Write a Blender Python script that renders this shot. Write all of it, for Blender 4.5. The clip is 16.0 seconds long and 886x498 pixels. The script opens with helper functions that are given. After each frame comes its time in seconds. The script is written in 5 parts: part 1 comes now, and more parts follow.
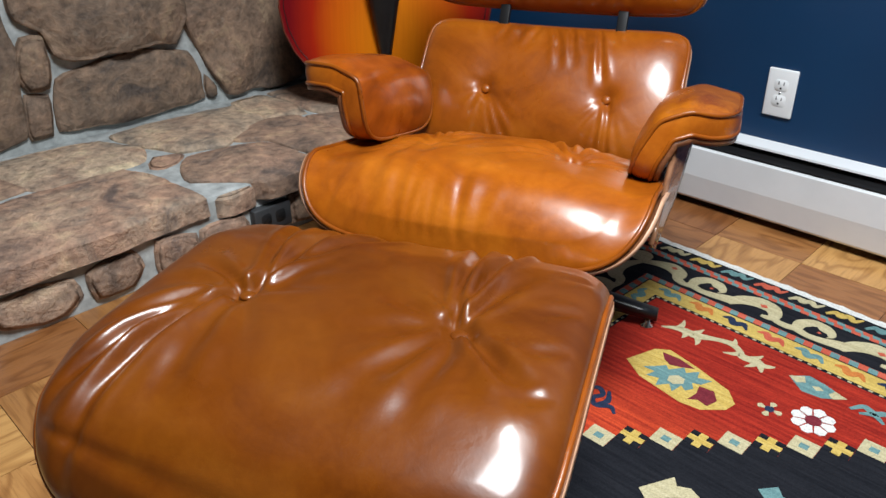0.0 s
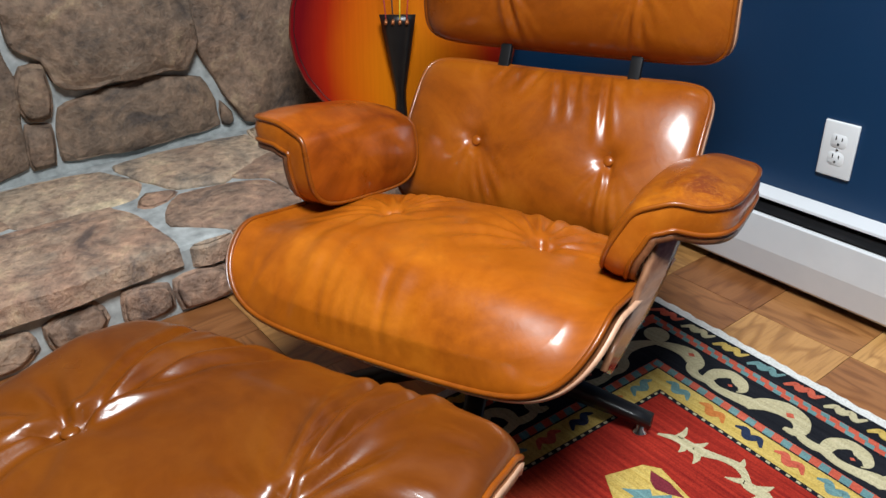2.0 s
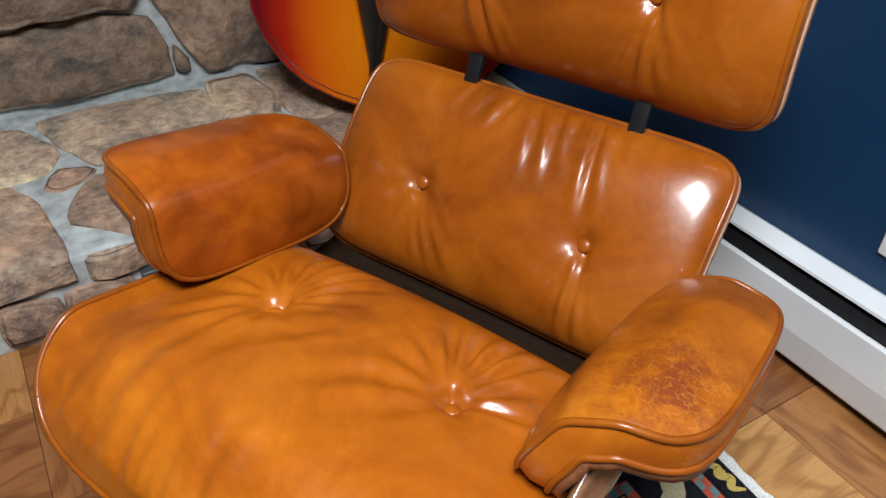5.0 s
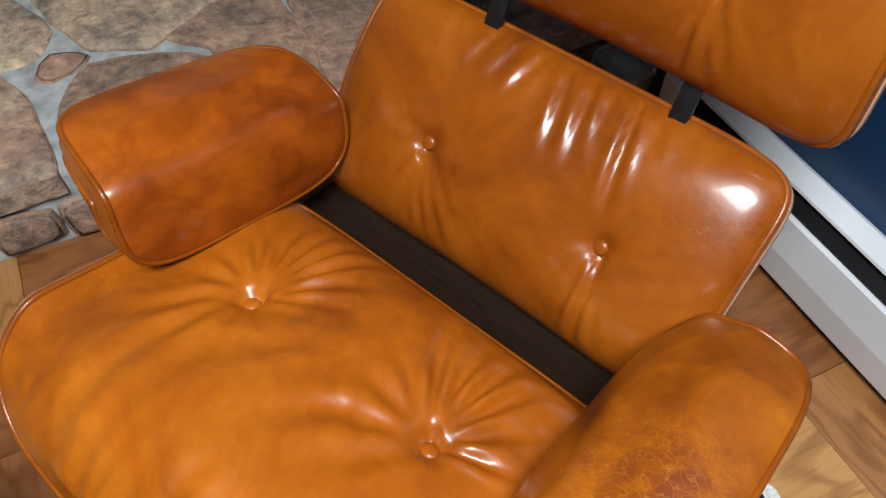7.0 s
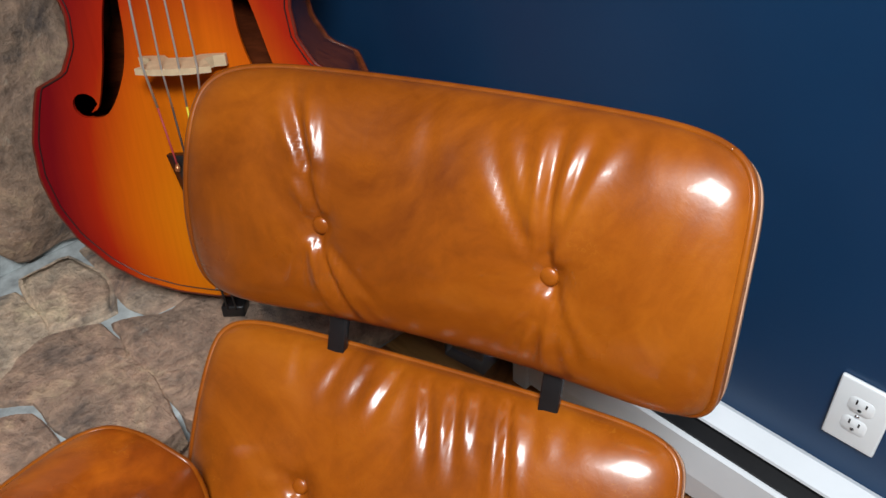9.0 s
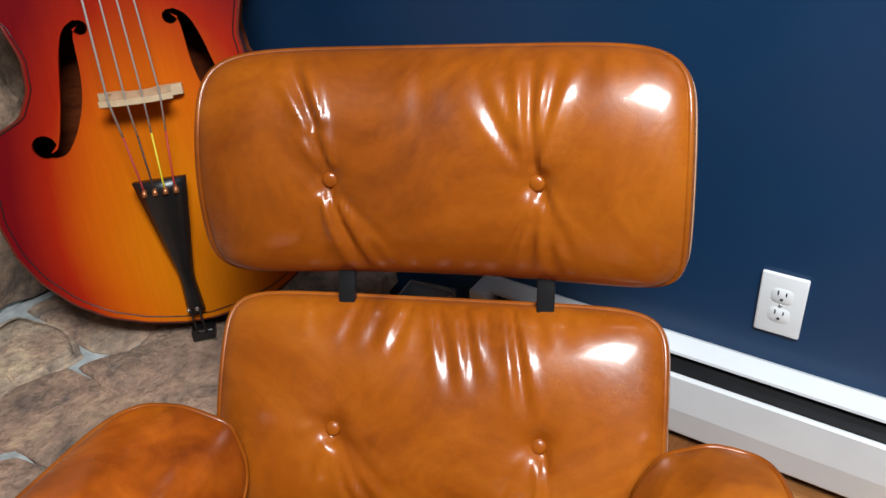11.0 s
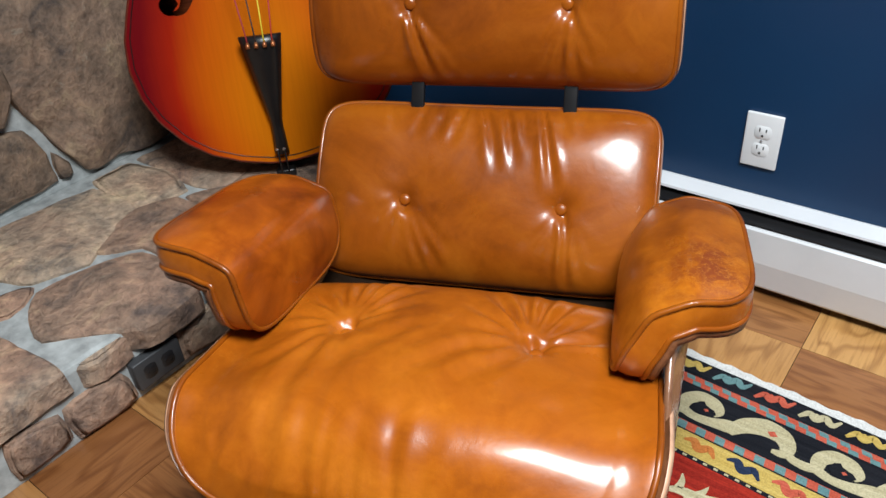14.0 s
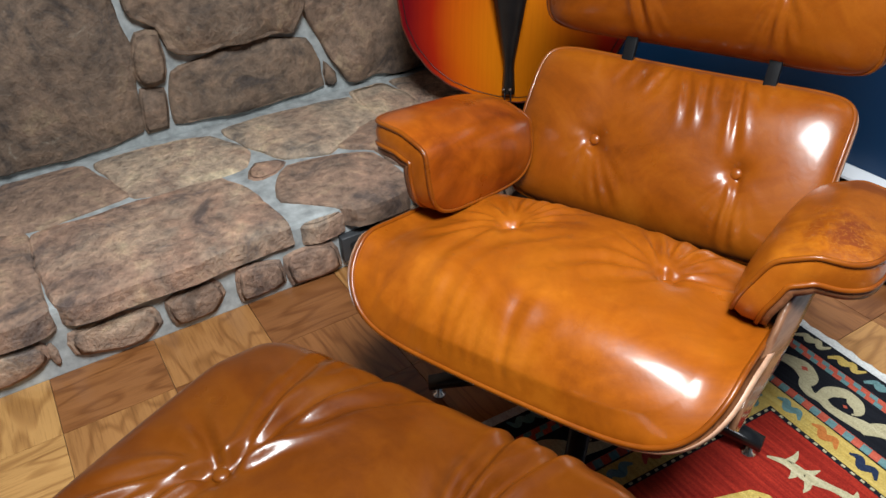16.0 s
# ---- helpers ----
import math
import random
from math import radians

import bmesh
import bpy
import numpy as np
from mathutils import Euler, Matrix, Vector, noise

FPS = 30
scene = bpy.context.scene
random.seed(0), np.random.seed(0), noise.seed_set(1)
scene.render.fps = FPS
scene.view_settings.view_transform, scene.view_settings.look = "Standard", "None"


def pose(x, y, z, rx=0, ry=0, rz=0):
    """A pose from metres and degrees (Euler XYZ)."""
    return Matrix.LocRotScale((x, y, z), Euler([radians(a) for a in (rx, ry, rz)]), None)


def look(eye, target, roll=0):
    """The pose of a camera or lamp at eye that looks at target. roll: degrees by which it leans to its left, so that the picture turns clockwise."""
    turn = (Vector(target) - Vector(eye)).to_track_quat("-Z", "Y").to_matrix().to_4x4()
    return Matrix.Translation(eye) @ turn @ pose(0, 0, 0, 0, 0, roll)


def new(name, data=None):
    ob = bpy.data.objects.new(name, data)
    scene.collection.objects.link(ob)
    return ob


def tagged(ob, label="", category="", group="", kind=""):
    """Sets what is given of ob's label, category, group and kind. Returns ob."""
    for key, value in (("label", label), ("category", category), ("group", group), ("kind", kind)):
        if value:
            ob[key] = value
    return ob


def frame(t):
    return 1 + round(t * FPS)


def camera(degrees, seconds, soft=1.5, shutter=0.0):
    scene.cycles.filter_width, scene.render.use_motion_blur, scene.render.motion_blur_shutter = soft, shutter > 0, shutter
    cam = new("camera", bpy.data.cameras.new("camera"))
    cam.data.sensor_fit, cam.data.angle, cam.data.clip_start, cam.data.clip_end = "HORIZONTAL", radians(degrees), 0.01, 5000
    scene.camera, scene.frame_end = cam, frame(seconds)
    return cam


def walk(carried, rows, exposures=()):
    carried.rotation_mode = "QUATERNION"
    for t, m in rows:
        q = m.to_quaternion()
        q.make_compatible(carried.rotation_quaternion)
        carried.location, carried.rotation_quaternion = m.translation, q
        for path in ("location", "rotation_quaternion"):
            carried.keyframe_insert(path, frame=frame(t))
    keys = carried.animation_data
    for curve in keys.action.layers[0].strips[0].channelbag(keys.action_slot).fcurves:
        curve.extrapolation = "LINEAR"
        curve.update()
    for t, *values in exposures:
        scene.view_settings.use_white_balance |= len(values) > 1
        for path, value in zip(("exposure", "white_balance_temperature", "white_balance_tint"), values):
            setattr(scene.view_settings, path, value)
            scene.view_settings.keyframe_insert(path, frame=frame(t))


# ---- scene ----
cam = camera(60.0, 16.0)
PATH = [
    (0, (-0.003, -0.026, 0.882), (-1.254, 1.21, -0.07), -1.1),
    (0.5, (0.025, 0.074, 0.886), (-1.352, 1.177, -0.058), -1.1),
    (1, (0.05, 0.164, 0.887), (-1.368, 1.192, -0.079), -1.4),
    (1.5, (0.052, 0.235, 0.908), (-1.372, 1.249, -0.065), -2.2),
    (2, (-0.014, 0.318, 0.92), (-1.433, 1.348, -0.041), -2.6),
    (2.5, (-0.062, 0.392, 0.928), (-1.483, 1.419, -0.035), -2.5),
    (3, (-0.083, 0.491, 0.932), (-1.528, 1.46, -0.055), -0.5),
    (5.5, (-0.314, 0.779, 1.015), (-1.57, 1.49, -0.37), -1.1),
    (6, (-0.353, 0.829, 1.033), (-1.44, 1.394, -0.548), -1.5),
    (6.5, (-0.403, 0.866, 1.052), (-1.42, 1.363, -0.597), -0.4),
    (7, (-0.448, 0.895, 1.081), (-1.556, 1.444, -0.491), 0.5),
    (7.5, (-0.49, 0.931, 1.105), (-1.68, 1.576, -0.367), -0.0),
    (8, (-0.525, 0.975, 1.133), (-1.761, 1.732, -0.244), -1.0),
    (8.5, (-0.569, 0.997, 1.165), (-1.789, 1.894, -0.142), -2.6),
    (11, (-0.538, 0.737, 1.107), (-1.561, 2.064, 0.013), -5.8),
    (11.5, (-0.491, 0.65, 1.104), (-1.518, 1.991, 0.034), -5.8),
    (12, (-0.477, 0.577, 1.102), (-1.504, 1.923, 0.038), -5.9),
    (12.5, (-0.45, 0.487, 1.091), (-1.464, 1.853, 0.039), -5.8),
    (13, (-0.413, 0.428, 1.098), (-1.412, 1.807, 0.049), -6.3),
    (13.5, (-0.383, 0.401, 1.09), (-1.384, 1.746, -0.001), -5.9),
    (14, (-0.337, 0.387, 1.07), (-1.392, 1.629, -0.089), -5.4),
    (14.5, (-0.281, 0.379, 1.064), (-1.431, 1.506, -0.123), -4.6),
    (15, (-0.227, 0.361, 1.063), (-1.489, 1.37, -0.116), -3.7),
    (15.5, (-0.175, 0.339, 1.063), (-1.541, 1.222, -0.1), -3.8),
    (16, (-0.123, 0.314, 1.058), (-1.556, 1.112, -0.085), -3.8),
]
walk(cam, [(t, look(eye, target, roll)) for t, eye, target, roll in PATH],
     [(0, -0.06), (3, -0.06), (5.5, -0.10), (6.5, -0.22), (8, -0.12), (11, 0.10), (12.5, 0.10), (14, -0.05), (16, -0.06)])

# ---- world and light ----
world = bpy.data.worlds.new("room_world")
scene.world = world
world.use_nodes = True
world.node_tree.nodes["Background"].inputs[0].default_value = (0.55, 0.65, 0.8, 1)
world.node_tree.nodes["Background"].inputs[1].default_value = 0.002


def area_lamp(name, eye, target, sx, sy, power, colour):
    data = bpy.data.lights.new(name, "AREA")
    data.shape, data.size, data.size_y, data.energy, data.color = "RECTANGLE", sx, sy, power, colour
    ob = new(name, data)
    ob.matrix_world = look(eye, target)
    return ob


area_lamp("ceiling_light", (0.06, 0.52, 2.40), (0.06, 0.52, 0), 0.85, 0.70, 124, (0.91, 0.96, 1.0))


# ---- materials ----
def mat_base(name):
    m = bpy.data.materials.new(name)
    m.use_nodes = True
    nt = m.node_tree
    return m, nt, nt.nodes["Principled BSDF"]


def link(nt, a, b):
    nt.links.new(a, b)


def noise_node(nt, scale, detail=4.0, rough=0.55, vec=None, distort=0.0):
    n = nt.nodes.new("ShaderNodeTexNoise")
    n.inputs["Scale"].default_value, n.inputs["Detail"].default_value = scale, detail
    n.inputs["Roughness"].default_value, n.inputs["Distortion"].default_value = rough, distort
    if vec is not None:
        link(nt, vec, n.inputs["Vector"])
    return n


def ramp(nt, fac, *stops):
    r = nt.nodes.new("ShaderNodeValToRGB")
    els = r.color_ramp.elements
    while len(els) < len(stops):
        els.new(0.5)
    for e, (p, c) in zip(els, stops):
        e.position, e.color = p, (*c, 1)
    link(nt, fac, r.inputs[0])
    return r


def mix(nt, fac, a, b, mode="MIX"):
    m = nt.nodes.new("ShaderNodeMix")
    m.data_type, m.blend_type = "RGBA", mode
    if isinstance(fac, float):
        m.inputs[0].default_value = fac
    else:
        link(nt, fac, m.inputs[0])
    for k, v in ((6, a), (7, b)):
        if isinstance(v, tuple):
            m.inputs[k].default_value = (*v, 1)
        else:
            link(nt, v, m.inputs[k])
    return m.outputs[2]


def coords(nt, kind="Object", scale=(1, 1, 1), rot=(0, 0, 0)):
    tc = nt.nodes.new("ShaderNodeTexCoord")
    mp = nt.nodes.new("ShaderNodeMapping")
    mp.inputs["Scale"].default_value = scale
    mp.inputs["Rotation"].default_value = [radians(a) for a in rot]
    link(nt, tc.outputs[kind], mp.inputs[0])
    return mp.outputs[0]


def bump(nt, bsdf, height, strength, dist=0.002, prev=None):
    b = nt.nodes.new("ShaderNodeBump")
    b.inputs["Strength"].default_value, b.inputs["Distance"].default_value = strength, dist
    link(nt, height, b.inputs["Height"])
    if prev is not None:
        link(nt, prev, b.inputs["Normal"])
    link(nt, b.outputs[0], bsdf.inputs["Normal"])
    return b.outputs[0]


def plain(name, colour, rough=0.5, metal=0.0, vary=0.12, scale=14.0, bump_s=0.1):
    m, nt, b = mat_base(name)
    v = coords(nt)
    n = noise_node(nt, scale, 5, 0.6, v)
    dark = tuple(c * (1 - vary) for c in colour)
    light = tuple(min(1.0, c * (1 + vary)) for c in colour)
    link(nt, ramp(nt, n.outputs[0], (0.3, dark), (0.7, light)).outputs[0], b.inputs["Base Color"])
    b.inputs["Roughness"].default_value, b.inputs["Metallic"].default_value = rough, metal
    n2 = noise_node(nt, scale * 14, 3, 0.6, v)
    if bump_s:
        bump(nt, b, n2.outputs[0], bump_s, 0.001)
    return m


def leather(name, worn=0.0, tone=1.0, red=1.0, cloud=0.0):
    m, nt, b = mat_base(name)
    v = coords(nt)
    n1 = noise_node(nt, 5.0, 7, 0.62, v, 0.9)
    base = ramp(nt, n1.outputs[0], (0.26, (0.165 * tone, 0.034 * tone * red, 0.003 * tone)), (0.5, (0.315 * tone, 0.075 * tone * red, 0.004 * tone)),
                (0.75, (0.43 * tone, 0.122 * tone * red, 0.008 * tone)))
    n2 = noise_node(nt, 34.0, 6, 0.7, v, 1.2)
    col = mix(nt, 0.32, base.outputs[0], ramp(nt, n2.outputs[0], (0.3, (0.62, 0.55, 0.5)), (0.62, (1, 1, 1))).outputs[0], "MULTIPLY")
    if cloud:
        n3 = noise_node(nt, 11.0, 5, 0.6, v, 0.8)
        col = mix(nt, cloud, col, ramp(nt, n3.outputs[0], (0.34, (0.50, 0.40, 0.36)), (0.50, (0.95, 0.92, 0.9)), (0.66, (1.35, 1.5, 1.4))).outputs[0], "MULTIPLY")
    vs = nt.nodes.new("ShaderNodeTexVoronoi")
    vs.feature = "DISTANCE_TO_EDGE"
    vs.inputs["Scale"].default_value = 11
    wob2 = noise_node(nt, 7.0, 5, 0.7, v)
    link(nt, mix(nt, 0.35, v, wob2.outputs[1]), vs.inputs["Vector"])
    line = ramp(nt, vs.outputs[0], (0.0, (1, 1, 1)), (0.012, (0, 0, 0)))
    few = noise_node(nt, 6.0, 3, 0.5, v)
    lm = mix(nt, 1.0, line.outputs[0], ramp(nt, few.outputs[0], (0.54, (0, 0, 0)), (0.70, (0.40, 0.40, 0.40))).outputs[0], "MULTIPLY")
    col = mix(nt, lm, col, (0.52 * tone, 0.19 * tone, 0.02 * tone))
    if worn:
        vor = nt.nodes.new("ShaderNodeTexVoronoi")
        vor.feature = "DISTANCE_TO_EDGE"
        vor.inputs["Scale"].default_value = 55
        wob = noise_node(nt, 9.0, 4, 0.7, v)
        wv = mix(nt, 0.22, v, wob.outputs[1])
        link(nt, wv, vor.inputs["Vector"])
        vein = ramp(nt, vor.outputs[0], (0.0, (1, 1, 1)), (0.055, (0, 0, 0)))
        pa = noise_node(nt, 26.0, 6, 0.7, v, 0.8)
        patch = ramp(nt, pa.outputs[0], (0.44, (0, 0, 0)), (0.58, (0.85, 0.85, 0.85)))
        tc = nt.nodes.new("ShaderNodeTexCoord")
        d = nt.nodes.new("ShaderNodeVectorMath")
        d.operation = "DISTANCE"
        d.inputs[1].default_value = (0.345, 0.055, 0.5)
        link(nt, tc.outputs["Object"], d.inputs[0])
        near = ramp(nt, d.outputs["Value"], (0.02, (1, 1, 1)), (0.11, (0, 0, 0)))
        mask = mix(nt, 1.0, patch.outputs[0], near.outputs[0], "MULTIPLY")
        col = mix(nt, mask, col, (0.17, 0.032, 0.007))
        vm = mix(nt, 1.0, vein.outputs[0], near.outputs[0], "MULTIPLY")
        vm = mix(nt, 0.30, (0, 0, 0), vm)
        col = mix(nt, vm, col, (0.66, 0.27, 0.04))
    link(nt, col, b.inputs["Base Color"])
    r = noise_node(nt, 9.0, 4, 0.6, v)
    link(nt, ramp(nt, r.outputs[0], (0.3, (0.26,) * 3), (0.75, (0.40,) * 3)).outputs[0], b.inputs["Roughness"])
    b.inputs["Coat Weight"].default_value, b.inputs["Coat Roughness"].default_value = 0.30, 0.12
    b.inputs["Specular IOR Level"].default_value = 0.33
    fine = noise_node(nt, 420.0, 3, 0.6, v)
    soft = noise_node(nt, 38.0, 4, 0.55, v, 0.6)
    p = bump(nt, b, soft.outputs[0], 0.10, 0.004)
    bump(nt, b, fine.outputs[0], 0.10, 0.0006, p)
    return m


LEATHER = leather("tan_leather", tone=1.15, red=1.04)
LEATHER_WORN = leather("worn_leather", worn=1.0, tone=1.10, red=1.10, cloud=0.45)
LEATHER_ARM = leather("aged_leather", tone=1.08, red=0.90, cloud=0.6)
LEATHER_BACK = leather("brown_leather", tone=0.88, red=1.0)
# the chair's tan, with the shade on the footstool put into its tone
LEATHER_STOOL_SHADED = leather("shaded_tan_leather", tone=0.42, red=1.0)
PIPING = leather("leather_piping", tone=0.8)


def wood(name, light, dark, scale=(4, 40, 40), rough=0.35, coat=0.2, random_tone=0.0):
    m, nt, b = mat_base(name)
    v = coords(nt, "Object", scale)
    if random_tone:
        oi = nt.nodes.new("ShaderNodeObjectInfo")
        sh = nt.nodes.new("ShaderNodeVectorMath")
        sh.operation = "MULTIPLY_ADD"
        cx = nt.nodes.new("ShaderNodeCombineXYZ")
        for k in range(3):
            link(nt, oi.outputs["Random"], cx.inputs[k])
        link(nt, cx.outputs[0], sh.inputs[0])
        sh.inputs[1].default_value = (31, 57, 13)
        link(nt, v, sh.inputs[2])
        v = sh.outputs[0]
    n = noise_node(nt, 1.0, 6, 0.6, v, 0.55 if random_tone else 0.7)
    n2 = noise_node(nt, 5.5, 4, 0.6, v, 0.2)
    col = ramp(nt, n.outputs[0], (0.32, dark), (0.5, light), (0.62, tuple(0.5 * (a + c) for a, c in zip(light, dark))), (0.75, light)).outputs[0]
    col = mix(nt, 0.5, col, ramp(nt, n2.outputs[0], (0.35, (0.55, 0.48, 0.42)), (0.55, (1, 1, 1))).outputs[0], "MULTIPLY")
    if random_tone:
        tone = ramp(nt, oi.outputs["Random"], (0.0, (0.55, 0.46, 0.40)), (0.3, (0.72, 0.60, 0.50)), (0.55, (1.0, 0.92, 0.82)), (1.0, (1.40, 1.42, 1.25)))
        col = mix(nt, random_tone, col, mix(nt, 1.0, col, tone.outputs[0], "MULTIPLY"))
    link(nt, col, b.inputs["Base Color"])
    b.inputs["Roughness"].default_value = rough
    b.inputs["Coat Weight"].default_value, b.inputs["Coat Roughness"].default_value = coat, 0.15
    bump(nt, b, n2.outputs[0], 0.12, 0.001)
    return m


def oak_block():
    """Flat-sawn oak squares: long arched grain lines, open pores, one tone a block."""
    m, nt, b = mat_base("oak_parquet")
    oi = nt.nodes.new("ShaderNodeObjectInfo")
    cx = nt.nodes.new("ShaderNodeCombineXYZ")
    for k in range(3):
        link(nt, oi.outputs["Random"], cx.inputs[k])

    def moved(scale):
        sh = nt.nodes.new("ShaderNodeVectorMath")
        sh.operation = "MULTIPLY_ADD"
        link(nt, cx.outputs[0], sh.inputs[0])
        sh.inputs[1].default_value = (31, 57, 13)
        link(nt, coords(nt, "Object", scale), sh.inputs[2])
        return sh.outputs[0]

    arch = noise_node(nt, 1.0, 2, 0.45, moved((3.0, 11.0, 11.0)), 0.25)
    mu = nt.nodes.new("ShaderNodeMath")
    mu.operation = "MULTIPLY"
    link(nt, arch.outputs[0], mu.inputs[0])
    mu.inputs[1].default_value = 46.0
    si = nt.nodes.new("ShaderNodeMath")
    si.operation = "SINE"
    link(nt, mu.outputs[0], si.inputs[0])
    line = ramp(nt, si.outputs[0], (0.15, (1, 1, 1)), (0.85, (0.62, 0.52, 0.44)), (1.0, (0.45, 0.35, 0.28)))
    pore = noise_node(nt, 1.0, 5, 0.7, moved((9, 190, 190)), 0.1)
    soft = noise_node(nt, 1.0, 4, 0.6, moved((2, 18, 18)), 0.4)
    tone = ramp(nt, oi.outputs["Random"], (0.0, (0.22, 0.084, 0.028)), (0.42, (0.30, 0.124, 0.041)), (0.70, (0.43, 0.210, 0.070)), (1.0, (0.58, 0.325, 0.112)))
    col = mix(nt, 0.55, tone.outputs[0], line.outputs[0], "MULTIPLY")
    col = mix(nt, 0.6, col, ramp(nt, pore.outputs[0], (0.34, (0.55, 0.47, 0.40)), (0.50, (1, 1, 1))).outputs[0], "MULTIPLY")
    col = mix(nt, 0.5, col, ramp(nt, soft.outputs[0], (0.35, (0.75, 0.70, 0.64)), (0.65, (1.1, 1.1, 1.08))).outputs[0], "MULTIPLY")
    link(nt, col, b.inputs["Base Color"])
    b.inputs["Roughness"].default_value = 0.34
    b.inputs["Coat Weight"].default_value, b.inputs["Coat Roughness"].default_value = 0.2, 0.18
    bump(nt, b, pore.outputs[0], 0.12, 0.001)
    return m


PARQUET = oak_block()
WALNUT = wood("walnut_veneer", (0.22, 0.085, 0.035), (0.10, 0.035, 0.014), (30, 6, 30), 0.35, 0.2)
PLY_EDGE = plain("plywood_edge", (0.56, 0.32, 0.20), 0.45, 0, 0.18, 60)
BLACK_METAL = plain("black_metal", (0.012, 0.012, 0.013), 0.35, 0.3, 0.2, 20, 0.05)
POLISHED = plain("polished_metal", (0.55, 0.56, 0.58), 0.25, 1.0, 0.1, 20, 0.05)
CHROME = plain("chrome", (0.8, 0.8, 0.8), 0.15, 1.0, 0.05, 20, 0.0)


def blue_paint():
    m, nt, b = mat_base("navy_wall_paint")
    v = coords(nt)
    n = noise_node(nt, 3.0, 4, 0.5, v)
    link(nt, ramp(nt, n.outputs[0], (0.3, (0.0034, 0.028, 0.078)), (0.7, (0.0050, 0.035, 0.094))).outputs[0], b.inputs["Base Color"])
    b.inputs["Roughness"].default_value = 0.42
    f = noise_node(nt, 160.0, 3, 0.6, v)
    w = noise_node(nt, 7.0, 3, 0.5, v)
    p = bump(nt, b, w.outputs[0], 0.12, 0.01)
    bump(nt, b, f.outputs[0], 0.18, 0.001, p)
    return m


BLUE = blue_paint()
# walls and ceiling out of view: greys kept dark to lower the bounced fill
UNSEEN_WALL = plain("low_bounce_wall_grey", (0.09, 0.087, 0.084), 0.6, 0, 0.05, 4)
CEILING = plain("ceiling_paint", (0.13, 0.128, 0.126), 0.7, 0, 0.04, 4)
HEATER_WHITE = plain("white_enamel", (0.66, 0.68, 0.70), 0.35, 0, 0.05, 6, 0.04)
PLASTIC_WHITE = plain("white_plastic", (0.74, 0.76, 0.77), 0.3, 0, 0.03, 20, 0.02)
DARK_SLOT = plain("dark_slot", (0.008, 0.008, 0.009), 0.6, 0.0, 0.2, 20)


def stone_mat(name, stops, bump_s=0.8):
    m, nt, b = mat_base(name)
    tc = nt.nodes.new("ShaderNodeTexCoord")
    geo = nt.nodes.new("ShaderNodeNewGeometry")
    oi = nt.nodes.new("ShaderNodeObjectInfo")
    v = geo.outputs["Position"]
    big = noise_node(nt, 5.0, 5, 0.6, v, 0.5)
    ad = nt.nodes.new("ShaderNodeMath")
    ad.operation = "MULTIPLY_ADD"
    link(nt, oi.outputs["Random"], ad.inputs[0])
    ad.inputs[1].default_value = 0.55
    sc = nt.nodes.new("ShaderNodeMath")
    sc.operation = "MULTIPLY_ADD"
    link(nt, big.outputs[0], sc.inputs[0])
    sc.inputs[1].default_value, sc.inputs[2].default_value = 0.9, -0.22
    link(nt, sc.outputs[0], ad.inputs[2])
    col = ramp(nt, ad.outputs[0], *stops).outputs[0]
    mid = noise_node(nt, 36.0, 8, 0.66, v, 0.0)
    col = mix(nt, 0.75, col, ramp(nt, mid.outputs[0], (0.30, (0.26, 0.24, 0.23)), (0.48, (0.80, 0.78, 0.76)), (0.70, (1.35, 1.30, 1.22))).outputs[0], "MULTIPLY")
    pat = noise_node(nt, 6.5, 7, 0.68, v, 1.0)
    col = mix(nt, 1.0, col, ramp(nt, pat.outputs[0], (0.34, (0.42, 0.42, 0.46)), (0.45, (0.90, 0.82, 0.76)), (0.56, (1.15, 1.0, 0.90)), (0.68, (1.50, 1.42, 1.18))).outputs[0], "MULTIPLY")
    lich = noise_node(nt, 16.0, 6, 0.7, v, 0.8)
    col = mix(nt, ramp(nt, lich.outputs[0], (0.62, (0, 0, 0)), (0.74, (0.55, 0.55, 0.55))).outputs[0], col, (0.40, 0.36, 0.28))
    link(nt, col, b.inputs["Base Color"])
    b.inputs["Roughness"].default_value = 0.75
    fine = noise_node(nt, 150.0, 5, 0.7, v)
    p = bump(nt, b, mid.outputs[0], bump_s, 0.020)
    bump(nt, b, fine.outputs[0], 0.4, 0.002, p)
    return m


STONE = stone_mat("fieldstone", [(0.0, (0.20, 0.158, 0.130)), (0.3, (0.36, 0.275, 0.218)), (0.55, (0.45, 0.320, 0.250)), (0.8, (0.53, 0.460, 0.370))])
WALLSTONE = stone_mat("wall_stone", [(0.0, (0.150, 0.122, 0.100)), (0.5, (0.245, 0.192, 0.148)), (0.9, (0.30, 0.228, 0.180))], 0.6)
MORTAR = plain("mortar", (0.38, 0.405, 0.400), 0.9, 0, 0.34, 26, 0.9)


# ---- mesh helpers ----
def empty(name, m):
    ob = new(name)
    ob.empty_display_size = 0.1
    ob.matrix_world = m
    return ob


def part(name, mesh, material, parent=None, label="", smooth=True):
    """Link a bmesh or a mesh as one object under its thing."""
    if isinstance(mesh, bmesh.types.BMesh):
        me = bpy.data.meshes.new(name)
        bmesh.ops.recalc_face_normals(mesh, faces=mesh.faces)
        mesh.to_mesh(me)
        mesh.free()
        mesh = me
    for mt in (material if isinstance(material, (list, tuple)) else [material]):
        if mt is not None and len(mesh.materials) < 6:
            mesh.materials.append(mt)
    if smooth:
        mesh.polygons.foreach_set("use_smooth", [True] * len(mesh.polygons))
    ob = new(name, mesh)
    if parent is not None:
        ob.parent = parent
    if label:
        ob["label"] = label
    return ob


